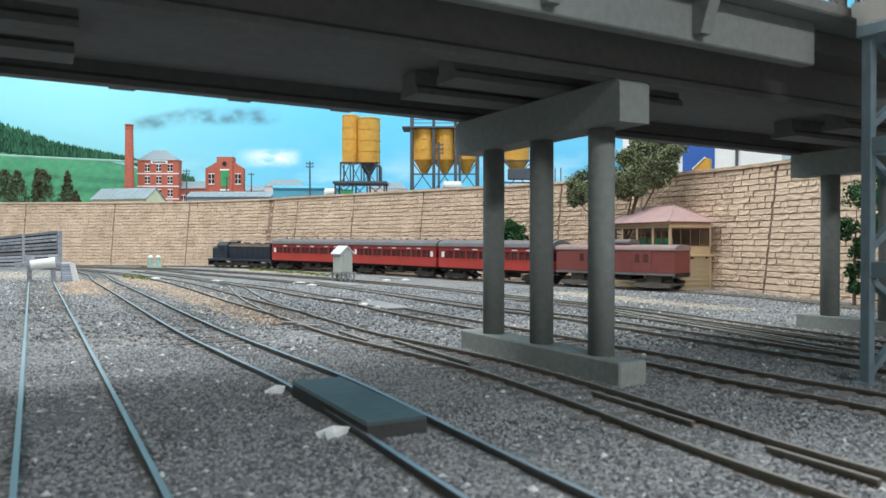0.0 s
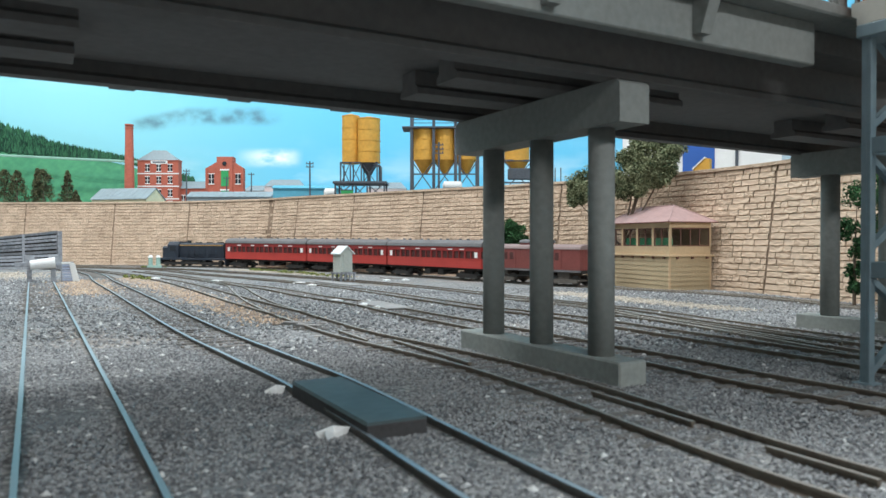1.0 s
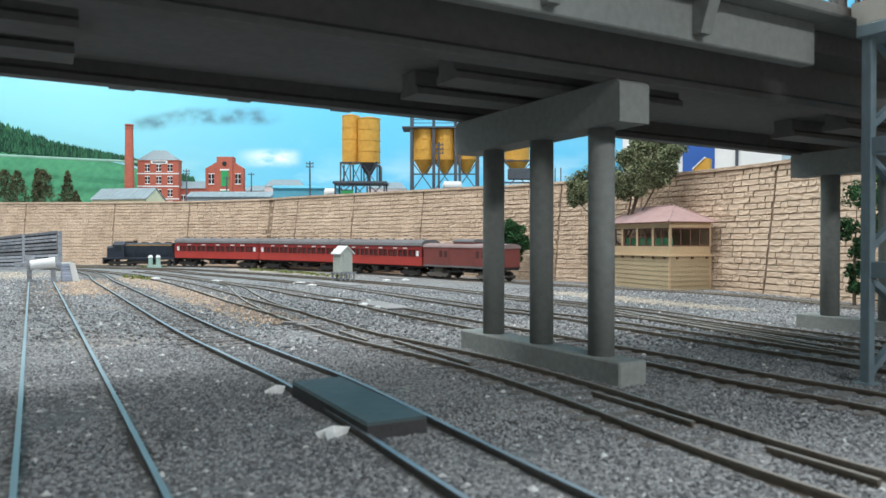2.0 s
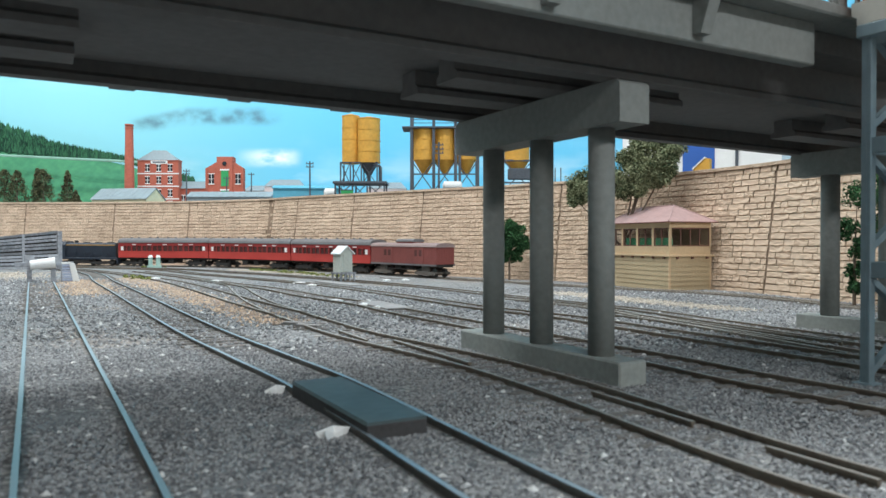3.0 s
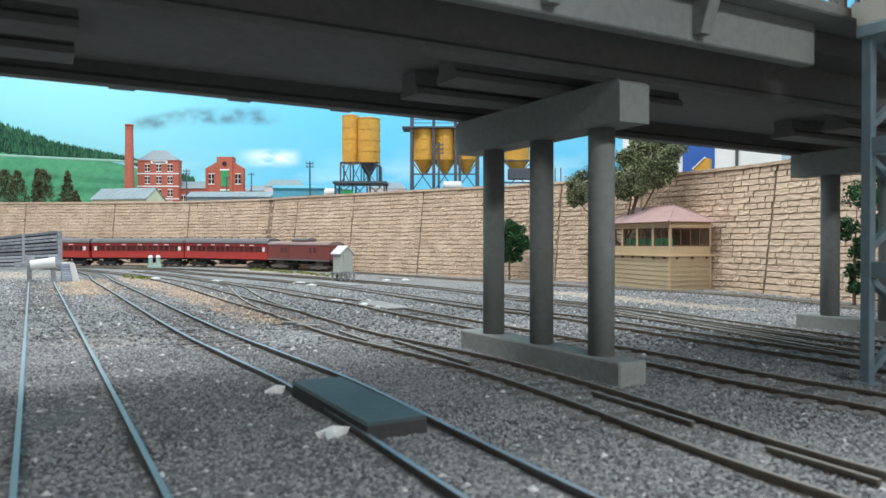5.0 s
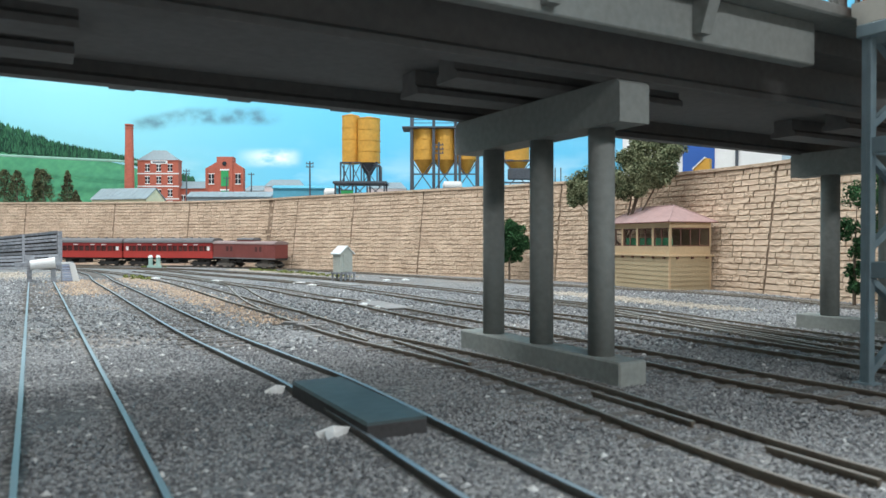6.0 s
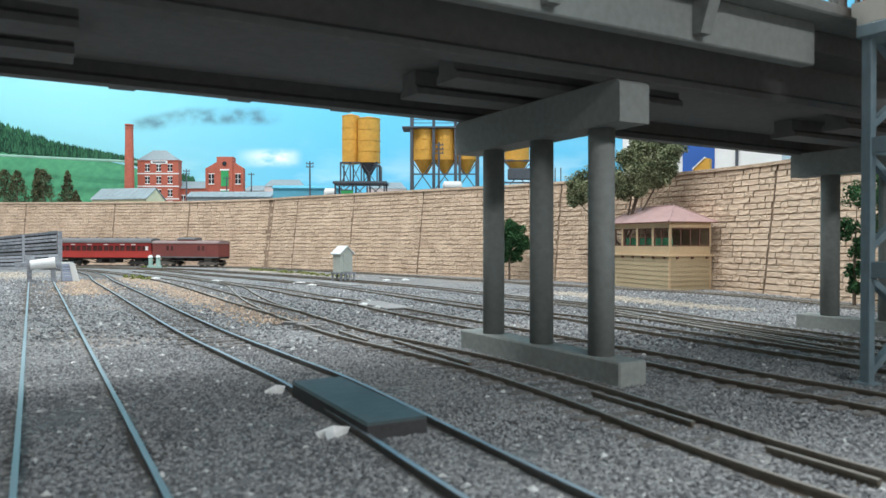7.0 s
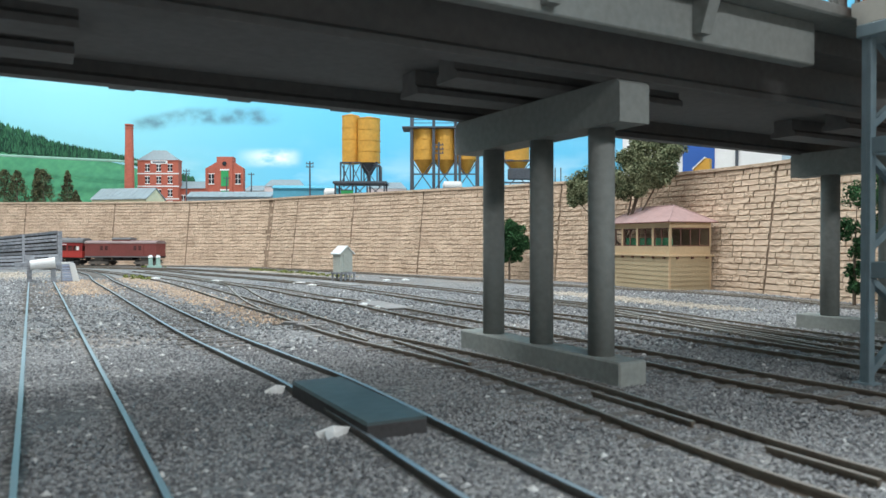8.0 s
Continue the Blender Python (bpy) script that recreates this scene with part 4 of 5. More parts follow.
def tower():
    """The steel trestle under an overhanging brick building."""
    t = hold("trestle_building", 111.3, 187.5, zg(110, 187), 29.2)
    tagged(t, "brick building with a cream cornice on grey-teal steel trestle legs", "trestle building")
    for x, y in ((0, 0), (46, 0), (0, -15), (46, -15)):
        leg = part("leg", boxed(x - 1.0, x + 1.5, y - 0.9, y + 0.2, -2, 96, 0.12), M_teal, t)
        part("flange", boxed(x - 1.0, x - 0.2, y + 0.2, y + 1.6, -2, 96, 0.1), M_teal, leg)
        part("base_plate", boxed(x - 2.6, x + 2.6, y - 2.4, y + 3, -2, 0.6, 0.2), M_teal, leg)
    for z in (28, 60.4):
        for y in (-0.6, -15.6):
            part("beam", boxed(-0.5, 47, y, y + 1.6, z, z + 4.2, 0.15), M_teal, t)
        for x in (-0.6, 45.4):
            part("beam", boxed(x, x + 1.6, -15, 0, z, z + 4.2, 0.15), M_teal, t)
    for z0, z1 in ((0, 29), (33, 61), (65, 95)):
        for y in (0.9, -14):
            part("brace", bar(bmesh.new(), (2, y, z0 + 3), (45, y, z1), 1.8), M_teal, t)
            part("brace", bar(bmesh.new(), (45, y + 1.4, z0 + 3), (2, y + 1.4, z1), 1.8), M_teal, t)
    part("cap_beam", boxed(-2.0, 50, -18, 2.6, 90.6, 94, 0.3), M_teal, t)
    part("cornice", prism(bmesh.new(), [(-5, 94.2), (2.6, 94.2), (2.6, 96), (4, 97), (4, 100.2), (-5, 100.2)], -1.6, 55, "x"), M_cornice, t, "cream moulded cornice")
    part("cornice", boxed(-1.8, 54, -21, -5.2, 94.2, 100.2, 0.4), M_cornice, t)
    part("brick_wall", boxed(0.5, 52, -19, 2.6, 100.3, 150, 0.2), M_brick, t, "red brick wall")
    part("roof", prism(bmesh.new(), [(-22, 150), (6, 150), (-8, 162)], -6, 56, "x"), M_roof, t)


hut()
buffer_stop()
striped_ramp()
timber_wall()
dwarf_signal()
track_plate()
tower()
crossing_board(-34, 410, 7.5, 24, 27, "flat grey boarded crossing panel between the rails", M_slab)
crossing_board(-112, 760, 7, 45, 33, "flat grey boarded crossing panel between the rails", M_slab)
crossing_board(-62, 893, 4, 20, 50, "pale flat board beside the main line", M_slab)
for k, (x, y, s) in enumerate(((-21, 137, 3.0), (-41, 176, 2.6), (-46, 415, 5.5), (-66, 445, 4.5), (-128, 700, 6), (-150, 745, 6), (-228, 720, 5), (-300, 745, 6), (-36, 395, 3.5), (-45, 860, 5), (-66, 845, 5))):
    scrap(x, y, s, k)
for k, (x, y, rz, ln) in enumerate(((-64, 318, 75, 14), (-58, 309, 62, 12))):
    ob = part("timber_offcut", boxed(-1.6, 1.6, -ln / 2, ln / 2, -0.4, 1.8, 0.2), M_slab)
    ob.matrix_world = pose(x * MM, y * MM, zg(x, y) * MM, 0, 0, rz)
    tagged(ob, "short weathered timber lying beside the turnout", "timber")

broad_tree(186, 790, -11, 110, [(30, -26, 130, 20), (14, -18, 126, 21), (46, -38, 136, 17), (56, -48, 146, 13), (6, -12, 112, 17), (34, -30, 116, 14), (22, -22, 104, 10), (-26, 16, 102, 15), (-33, 20, 116, 15), (-38, 24, 98, 12), (-12, 4, 122, 17), (46, -40, 122, 14), (24, -24, 146, 15), (40, -34, 152, 12), (18, -18, 136, 18), (30, -28, 124, 17), (48, -42, 132, 14), (10, -14, 104, 12), (26, -24, 108, 12)],
           M_leaf, "olive-green gum tree growing against the stone wall", lean=(26, -12), per=2400, size=1.35, seed=2, trunk=3.0)
broad_tree(82, 886, -11, 74, [(2, 0, 66, 11), (11, -3, 58, 13), (-8, 2, 58, 13), (15, -4, 44, 13), (-6, 0, 44, 13), (5, -4, 50, 13), (10, 0, 32, 11), (-2, 0, 31, 10)], M_leaf_deep, "small dark green tree at the foot of the stone wall", per=2000, size=1.15, seed=6, trunk=1.5)
broad_tree(303, 528, -11, 96, [(2, 0, 84, 13), (14, -6, 76, 14), (-6, 4, 58, 10), (10, -4, 60, 13), (-12, 8, 50, 8), (18, -8, 94, 12), (4, 0, 44, 9), (2, 0, 28, 8), (1, 0, 14, 6)], M_leaf_deep, "dark green shrub against the stone wall", per=800, size=1.2, seed=7, trunk=1.4)


# ---- turnout pieces ----
def loose_rail(pts, label, mat=M_rail, group="turnout rails"):
    line = curve_through(pts, 4)
    ob = part("rail", swept(bmesh.new(), line, RAIL, zg), mat)
    ob.name = "turnout_rail"
    tagged(ob, label, "rail", group=group)


loose_rail([(-60, 343), (-82, 388), (-103, 430), (-133, 505), (-168, 600), (-215, 690), (-290, 800)], "brown diverging rail of the turnout")
loose_rail([(-76, 338), (-98, 385), (-122, 440), (-152, 520), (-190, 625), (-240, 715)], "brown diverging rail of the turnout")
loose_rail([(96, 412), (112, 372), (132, 305), (146, 262)], "brown rail of the crossover between running tracks")
loose_rail([(84, 398), (101, 352), (121, 290), (134, 250)], "brown rail of the crossover between running tracks")
for d in (-3.4, 3.4):
    g = beside(TRACKS["T"], d)
    g = g[(g[:, 1] > 430) & (g[:, 1] < 770)][::12]
    loose_rail([tuple(p) for p in g], "pale guard rail inside the main line", M_rail_pale, "guard rails")
for d in (-24, -33):
    g = beside(TRACKS["F"], d)
    g = g[(g[:, 1] > 230) & (g[:, 1] < 560)][::12]
    loose_rail([tuple(p) for p in g], "pale rail stacked ready between the running tracks", M_rail_pale, "loose rails")
for a, b in (((-18, 262), (8, 213)), ((-42, 290), (-28, 262)), ((36, 172), (50, 143)), ((57, 126), (66, 108))):
    loose_rail([a, ((a[0] + b[0]) / 2, (a[1] + b[1]) / 2), b], "short brown check rail inside the turnout", group="check rails")


# ---- weeds and loose stones ----
def scatter(name, pts, size, mat, label, seed, flat=0.75):
    """Uneven little stones at (x, y), in one mesh."""
    rnd = np.random.RandomState(seed)
    n = len(pts)
    octa = np.array(((1, 0, 0), (-1, 0, 0), (0, 1, 0), (0, -1, 0), (0, 0, 1), (0, 0, -1)), float)
    v = octa[None] * (size * rnd.uniform(0.55, 1.25, (n, 6, 1)))
    v[:, :, :2] += rnd.uniform(-0.3, 0.3, (n, 6, 2)) * size
    w = rnd.uniform(0, 6.3, n)
    c, s = np.cos(w)[:, None], np.sin(w)[:, None]
    x, y = v[:, :, 0] * c - v[:, :, 1] * s, v[:, :, 0] * s + v[:, :, 1] * c
    z = v[:, :, 2] * flat
    base = np.array([zg(*p) for p in pts])
    out = np.stack([x + pts[:, :1], y + pts[:, 1:], z + base[:, None] + rnd.uniform(-0.15, 0.45, (n, 1)) * size], 2).reshape(-1, 3)
    tri = np.array(((0, 2, 4), (2, 1, 4), (1, 3, 4), (3, 0, 4), (2, 0, 5), (1, 2, 5), (3, 1, 5), (0, 3, 5)))
    faces = (tri[None] + 6 * np.arange(n)[:, None, None]).reshape(-1, 3)
    me = bpy.data.meshes.new(name)
    me.from_pydata(out.tolist(), [], faces.tolist())
    tagged(mesh_part(name, me, mat), label, "ballast", kind="stuff")


def off_rails(pts, clear=1.3):
    """Leaves out what would lie on a rail or plate."""
    ok = np.ones(len(pts), bool)
    for key, line in TRACKS.items():
        g = 19.0 if key == "A" else GAUGE
        for side in (-1, 1):
            r = beside(line, side * g / 2)
            r = r[(r[:, 1] < 900)]
            for k in range(0, len(pts), 4000):
                q = pts[k:k + 4000]
                d = np.min(np.hypot(q[:, None, 0] - r[None, :, 0], q[:, None, 1] - r[None, :, 1]), axis=1) if len(r) else np.full(len(q), 9e9)
                ok[k:k + 4000] &= d > clear + 0.9
    return pts[ok]


def off_sleepers(pts, seed, bare=0.8):
    """Leaves out most of what would hide the sleepers."""
    rnd = np.random.RandomState(seed)
    keep = np.ones(len(pts), bool)
    for key, line in TRACKS.items():
        s = np.r_[0, np.cumsum(np.linalg.norm(np.diff(line, axis=0), axis=1))]
        at = np.arange(3, s[-1], 7.0)
        c = np.stack([np.interp(at, s, line[:, 0]), np.interp(at, s, line[:, 1])], 1)
        d = np.stack([np.interp(at + 2, s, line[:, 0]), np.interp(at + 2, s, line[:, 1])], 1) - c
        d /= np.linalg.norm(d, axis=1)[:, None] + 1e-9
        c, d = c[c[:, 1] < 800], d[c[:, 1] < 800]
        for k in range(0, len(pts), 4000):
            q = pts[k:k + 4000]
            e = q[:, None] - c[None]
            on = (np.abs(e[:, :, 0] * d[:, 0] + e[:, :, 1] * d[:, 1]) < 1.6) & (np.abs(e[:, :, 0] * d[:, 1] - e[:, :, 1] * d[:, 0]) < 12.5) & (np.abs(e[:, :, 0] * d[:, 1] - e[:, :, 1] * d[:, 0]) > (0 if key == "A" else 5.5))
            keep[k:k + 4000] &= ~(on.any(axis=1) & (rnd.rand(len(q)) < np.clip((q[:, 1] - (260 if key == "A" else 140)) / 160, 0.0, bare)))
    return pts[keep]


def wedge(n, y0, y1, seed, half=0.66):
    rnd = np.random.RandomState(seed)
    y = np.sqrt(rnd.uniform(y0 * y0, y1 * y1, n))
    return np.stack([rnd.uniform(-half, half, n) * y, y], 1)


def strip(n, a, b, width, seed):
    rnd = np.random.RandomState(seed)
    t = rnd.uniform(0, 1, (n, 1))
    return np.array(a) * (1 - t) + np.array(b) * t + rnd.normal(size=(n, 2)) * width / 2


scatter("ballast_stones", off_sleepers(off_rails(wedge(88000, 80, 250, 1)), 1), 0.5, M_stones, "loose grey ballast stones of uneven tone", 1)
scatter("far_ballast_stones", off_sleepers(off_rails(wedge(68000, 250, 740, 2)), 2), 0.95, M_stones, "loose grey ballast stones of uneven tone", 2)
scatter("pale_chips", off_rails(wedge(420, 80, 300, 3)), 0.62, M_pale, "scattered pale stone chips", 3)
scatter("pale_chips", off_rails(wedge(60, 105, 260, 13)), 0.95, M_pale, "scattered pale stone chips", 13)
scatter("pale_chips", off_rails(wedge(500, 300, 700, 4)), 1.1, M_pale, "scattered pale stone chips", 4)
rusty = np.vstack([strip(4200, (-72, 325), (-330, 750), 15, 5), strip(3000, (-248, 500), (-345, 690), 22, 6)])
scatter("rusty_ballast", off_rails(rusty), 1.1, M_rust_stones, "rust-stained ballast between the tracks", 5)
M_tan = material("pale_tan_ballast", (0.62, 0.55, 0.46), 0.9, fine=900, coarse=20, island=0.9, second=(0.33, 0.29, 0.24))
scatter("tan_ballast", off_rails(np.vstack([strip(3600, (205, 500), (108, 670), 17, 7), strip(2200, (-440, 700), (-540, 830), 50, 17), strip(1500, (-120, 930), (-330, 1120), 14, 18)])), 1.2, M_tan, "pale tan ballast beside the main line and siding", 7)
rnd = random.Random(8)
tufts = [(*p, 1) for p in strip(110, (-300, 1115), (-125, 920), 11, 9)] + [(*p, 1) for p in strip(16, (-500, 1190), (-470, 1200), 10, 10)] + [(*p, 1) for p in strip(26, (-300, 720), (-345, 800), 9, 12)]
me = leaves([(x, y, zg(x, y) + 0.8, rnd.uniform(1.2, 3.4)) for x, y, _ in tufts], 34, 1.2, 3)
tagged(mesh_part("weeds", me, M_weed), "yellow-green weeds between the tracks", "weeds", kind="stuff")

# ---- works and town above the wall ----
M_silo = material("ochre_silo_paint", (0.62, 0.33, 0.055), 0.6, fine=200, coarse=22, vary=0.16, bump=0.04)
M_steel = material("dark_grey_steelwork", (0.075, 0.085, 0.10), 0.7, fine=300, coarse=30, vary=0.2)
M_sheet_grey = material("grey_sheet_roof", (0.23, 0.28, 0.30), 0.7, fine=200, coarse=20, vary=0.1)
M_gable = material("cream_gable_paint", (0.66, 0.62, 0.42), 0.8, fine=200, vary=0.1)
M_blue = material("sky_blue_sheeting", (0.10, 0.36, 0.48), 0.7, fine=200, coarse=20, vary=0.1)
M_royal = material("royal_blue_paint", (0.035, 0.12, 0.42), 0.6, vary=0.1)
M_signal_red = material("bright_red_paint", (0.55, 0.02, 0.02), 0.6, vary=0.1)
M_pink = material("painted_town_wall", (0.62, 0.52, 0.50), 0.9, vary=0.1)
M_door_green = material("green_loading_door", (0.03, 0.30, 0.10), 0.7, vary=0.15)
M_brick_far = material("factory_brick", (0.42, 0.115, 0.075), 0.9, fine=260, coarse=30, vary=0.2)
M_haze = material("misty_track", (0.20, 0.34, 0.27), 0.95, fine=40, coarse=10, vary=0.15, bump=0)
GROUND2 = 107.5


def silo(parent, x, y, z0, z1, r, cone=0.0, ribs=4):
    s = part("silo", cyl(bmesh.new(), x, y, z0, z1, r, n=28), M_silo, parent, "ochre cylindrical silo")
    part("silo_cap", cyl(bmesh.new(), x, y, z1, z1 + 4, r * 1.02, r * 0.25, n=28), M_silo, s)
    for k in range(ribs + 1):
        z = z0 + (z1 - z0) * k / ribs
        part("hoop", cyl(bmesh.new(), x, y, z - 0.7, z + 0.7, r * 1.035, n=28), M_silo, s)
    if cone:
        part("hopper", cyl(bmesh.new(), x, y, z0 - cone, z0, 3.5, r * 0.99, n=28), M_silo, s)
    return s


def lattice(parent, xs, ys, z0, z1, w=2.2, cross=True):
    for x in xs:
        for y in ys:
            part("leg", bar(bmesh.new(), (x, y, z0), (x, y, z1), w), M_steel, parent)
    for x, x2 in zip(xs, xs[1:]):
        part("beam", bar(bmesh.new(), (x, ys[0], z1 - 1), (x2, ys[0], z1 - 1), w), M_steel, parent)
        if cross:
            part("brace", bar(bmesh.new(), (x, ys[0], z0), (x2, ys[0], z1), w * 0.6), M_steel, parent)
            part("brace", bar(bmesh.new(), (x2, ys[0], z0), (x, ys[0], z1), w * 0.6), M_steel, parent)


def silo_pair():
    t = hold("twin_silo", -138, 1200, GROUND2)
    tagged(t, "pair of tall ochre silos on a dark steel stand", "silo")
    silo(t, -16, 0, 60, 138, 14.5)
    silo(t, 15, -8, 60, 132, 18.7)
    # cone in the stand's dark grey, darker than the silo above it
    part("outlet_cone", cyl(bmesh.new(), 15, -8, 38, 60, 3.5, 16, n=20), M_steel, t, "dark outlet cone")
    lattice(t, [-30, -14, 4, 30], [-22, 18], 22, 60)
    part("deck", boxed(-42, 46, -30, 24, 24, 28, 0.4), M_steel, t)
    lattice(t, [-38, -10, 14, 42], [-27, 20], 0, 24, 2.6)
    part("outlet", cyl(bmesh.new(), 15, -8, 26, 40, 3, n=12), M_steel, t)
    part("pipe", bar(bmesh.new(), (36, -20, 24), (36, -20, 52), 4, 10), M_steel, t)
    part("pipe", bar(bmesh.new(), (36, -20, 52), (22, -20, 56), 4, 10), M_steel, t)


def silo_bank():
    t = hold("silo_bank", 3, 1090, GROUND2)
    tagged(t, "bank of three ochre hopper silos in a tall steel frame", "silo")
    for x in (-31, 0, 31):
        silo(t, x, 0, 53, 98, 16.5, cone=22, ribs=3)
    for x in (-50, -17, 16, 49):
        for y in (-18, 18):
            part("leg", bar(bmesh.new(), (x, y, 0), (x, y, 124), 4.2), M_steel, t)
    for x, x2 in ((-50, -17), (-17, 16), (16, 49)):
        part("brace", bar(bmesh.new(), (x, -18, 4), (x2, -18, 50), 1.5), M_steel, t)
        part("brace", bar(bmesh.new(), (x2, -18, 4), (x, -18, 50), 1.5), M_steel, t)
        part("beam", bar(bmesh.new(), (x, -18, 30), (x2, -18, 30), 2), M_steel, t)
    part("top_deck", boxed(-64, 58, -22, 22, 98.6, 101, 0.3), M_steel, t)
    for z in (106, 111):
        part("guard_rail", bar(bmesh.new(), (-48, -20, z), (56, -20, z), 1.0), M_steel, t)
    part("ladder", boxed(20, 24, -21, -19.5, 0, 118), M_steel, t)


def hopper():
    t = hold("loading_hopper", 107, 1040, GROUND2)
    tagged(t, "ochre loading hopper on dark steel legs", "silo")
    silo(t, 0, 0, 46, 66, 18, cone=22, ribs=1)
    lattice(t, [-22, 22], [-16, 16], 0, 46, 2.6)
    part("machine", boxed(-14, 22, -18, -6, 18, 34, 1), M_steel, t)
    part("walkway", boxed(-26, 60, -24, -20, 12, 14), M_steel, t)
    for x in (46, 52, 60):
        part("rail_post", bar(bmesh.new(), (x, -22, 14), (x, -22, 34), 1.4), M_steel, t)


def tank(x, y, r, ln, label, mat):
    t = hold("storage_tank", x, y, GROUND2, 8)
    tagged(t, label, "tank")
    m = Matrix.Translation((0, 0, r + 6)) @ Matrix.Rotation(math.pi / 2, 4, "Y")
    part("shell", cyl(bmesh.new(), 0, 0, -ln / 2, ln / 2, r, n=20, m=m), mat, t)
    for s in (-1, 1):
        part("saddle", boxed(s * ln * 0.3 - 2, s * ln * 0.3 + 2, -r * 0.8, r * 0.8, 0, 9), M_steel, t)
        part("end_cap", cyl(bmesh.new(), 0, 0, s * ln / 2, s * (ln / 2 + r * 0.35), r, r * 0.5, n=20, m=m), mat, t)


def skip_bin():
    t = hold("waste_skip", -154, 1152, GROUND2, 8)
    tagged(t, "dark green waste skip beside the white tank", "skip")
    part("body", prism(bmesh.new(), [(-8, 0), (8, 0), (10, 11), (-10, 11)], -6, 6, "y"), M_door_green, t)
    part("rim", boxed(-10.6, 10.6, -6.6, 6.6, 11, 12.4, 0.2), M_steel, t)
    for x in (-5, 0, 5):
        part("rib", boxed(x - 0.6, x + 0.6, -6.8, -5.8, 0.5, 11), M_door_green, t)


def opening(parent, x, y, z, w, h, mat_pane=None):
    """A sash window with stone head and sill on a wall whose face is at y."""
    p = part("window", boxed(x - w / 2, x + w / 2, y - 0.5, y + 1, z, z + h), mat_pane or M_pane, parent)
    part("sill", boxed(x - w / 2 - 1, x + w / 2 + 1, y - 1.6, y + 0.5, z - 1.8, z), M_white, p)
    part("head", boxed(x - w / 2 - 1, x + w / 2 + 1, y - 1.1, y + 0.5, z + h, z + h + 1.6), M_white, p)
    part("glazing_bar", boxed(x - 0.5, x + 0.5, y - 0.9, y + 0.3, z, z + h), M_white, p)
    part("glazing_bar", boxed(x - w / 2, x + w / 2, y - 0.9, y + 0.3, z + h / 2 - 0.5, z + h / 2 + 0.5), M_white, p)


def hip(W, D, z0, z1, o=2, inset=0):
    bm = bmesh.new()
    b = [bm.verts.new(p) for p in ((-W / 2 - o, -o, z0), (W / 2 + o, -o, z0), (W / 2 + o, D + o, z0), (-W / 2 - o, D + o, z0))]
    k = inset or min(W, D) / 2 - 2
    r = [bm.verts.new((-W / 2 + k, D / 2, z1)), bm.verts.new((W / 2 - k, D / 2, z1))]
    bm.faces.new(b[::-1])
    bm.faces.new((b[0], b[1], r[1], r[0]))
    bm.faces.new((b[1], b[2], r[1]))
    bm.faces.new((b[2], b[3], r[0], r[1]))
    bm.faces.new((b[3], b[0], r[0]))
    return bm


def mill():
    t = hold("factory", -655, 1650, GROUND2)
    tagged(t, "three-storey red brick factory with pale bands and a hip roof", "factory")
    wall = part("wall", boxed(-47, 47, 0, 22, 0, 114, 0.4), M_brick_far, t)
    for z in (26, 55, 84):
        part("string_course", boxed(-47.8, 47.8, -1, 2, z, z + 2.4), M_white, wall)
    part("sign_band", boxed(-16, 22, -1.4, 1, 108, 115), M_white, wall, "white sign board")
    part("sign_bar", boxed(-12, 18, -1.8, -1.2, 110, 113), M_steel, wall, "faint grey bar of writing")
    for z in (6, 33, 63, 91):
        for x in (-24, 2, 28):
            opening(wall, x, 0, z, 10, 15)
    part("parapet", boxed(-48, 48, -1.2, 23, 114, 117, 0.3), M_brick_far, wall)
    part("roof", hip(90, 22, 116, 140, 2, 30), M_sheet_grey, t, "grey hip roof")


def chimney():
    t = hold("chimney_stack", -714, 1635, GROUND2)
    tagged(t, "tall round red brick factory chimney", "chimney")
    part("shaft", cyl(bmesh.new(), 0, 0, 0, 190, 11.5, 8.6, n=22), M_brick_far, t)
    for z in (186, 192):
        part("collar", cyl(bmesh.new(), 0, 0, z, z + 3.5, 9.6, n=22), M_brick_far, t)
    part("plinth", boxed(-13, 13, -13, 13, 0, 20, 0.5), M_brick_far, t)


def warehouse():
    t = hold("warehouse", -502, 1650, GROUND2)
    tagged(t, "red brick warehouse with a stepped gable and tall green doors", "warehouse")
    wall = part("wall", prism(bmesh.new(), [(-42, 0), (42, 0), (42, 98), (20, 112), (20, 124), (-18, 124), (-18, 112), (-42, 98)], 0, 20, "y"), M_brick_far, t)
    part("bay", boxed(-17, 19, -3, 2, 0, 123, 0.4), M_brick_far, wall)
    for z, h in ((6, 40), (56, 36)):
        d = part("door", boxed(-7, 10, -4, -2, z, z + h), M_door_green, wall, "tall green loading door")
        part("lintel", boxed(-9, 12, -4.6, -2, z + h, z + h + 3), M_white, d)
    part("roundel", cyl(bmesh.new(), 0, 0, -1, 1, 5, n=16, m=Matrix.Translation((1, -3.4, 108)) @ Matrix.Rotation(math.pi / 2, 4, "X")), M_pane, wall)
    for x in (-30, 31):
        for z in (20, 62):
            opening(wall, x, 0, z, 12, 22)
    for s in (-1, 1):
        part("pilaster", boxed(s * 41 - 2.5, s * 41 + 2.5, -2, 2, 0, 98), M_brick_far, wall)


def link_block():
    t = hold("factory_wing", -578, 1665, GROUND2)
    tagged(t, "low red brick wing with a grey roof between the factories", "factory wing")
    wall = part("wall", boxed(-34, 34, 0, 40, 0, 52), M_brick_far, t)
    for x in (-24, -8, 8, 24):
        opening(wall, x, 0, 14, 8, 22)
    part("roof", prism(bmesh.new(), [(-3, 52), (43, 52), (20, 70)], -35, 35, "x"), M_sheet_grey, t)


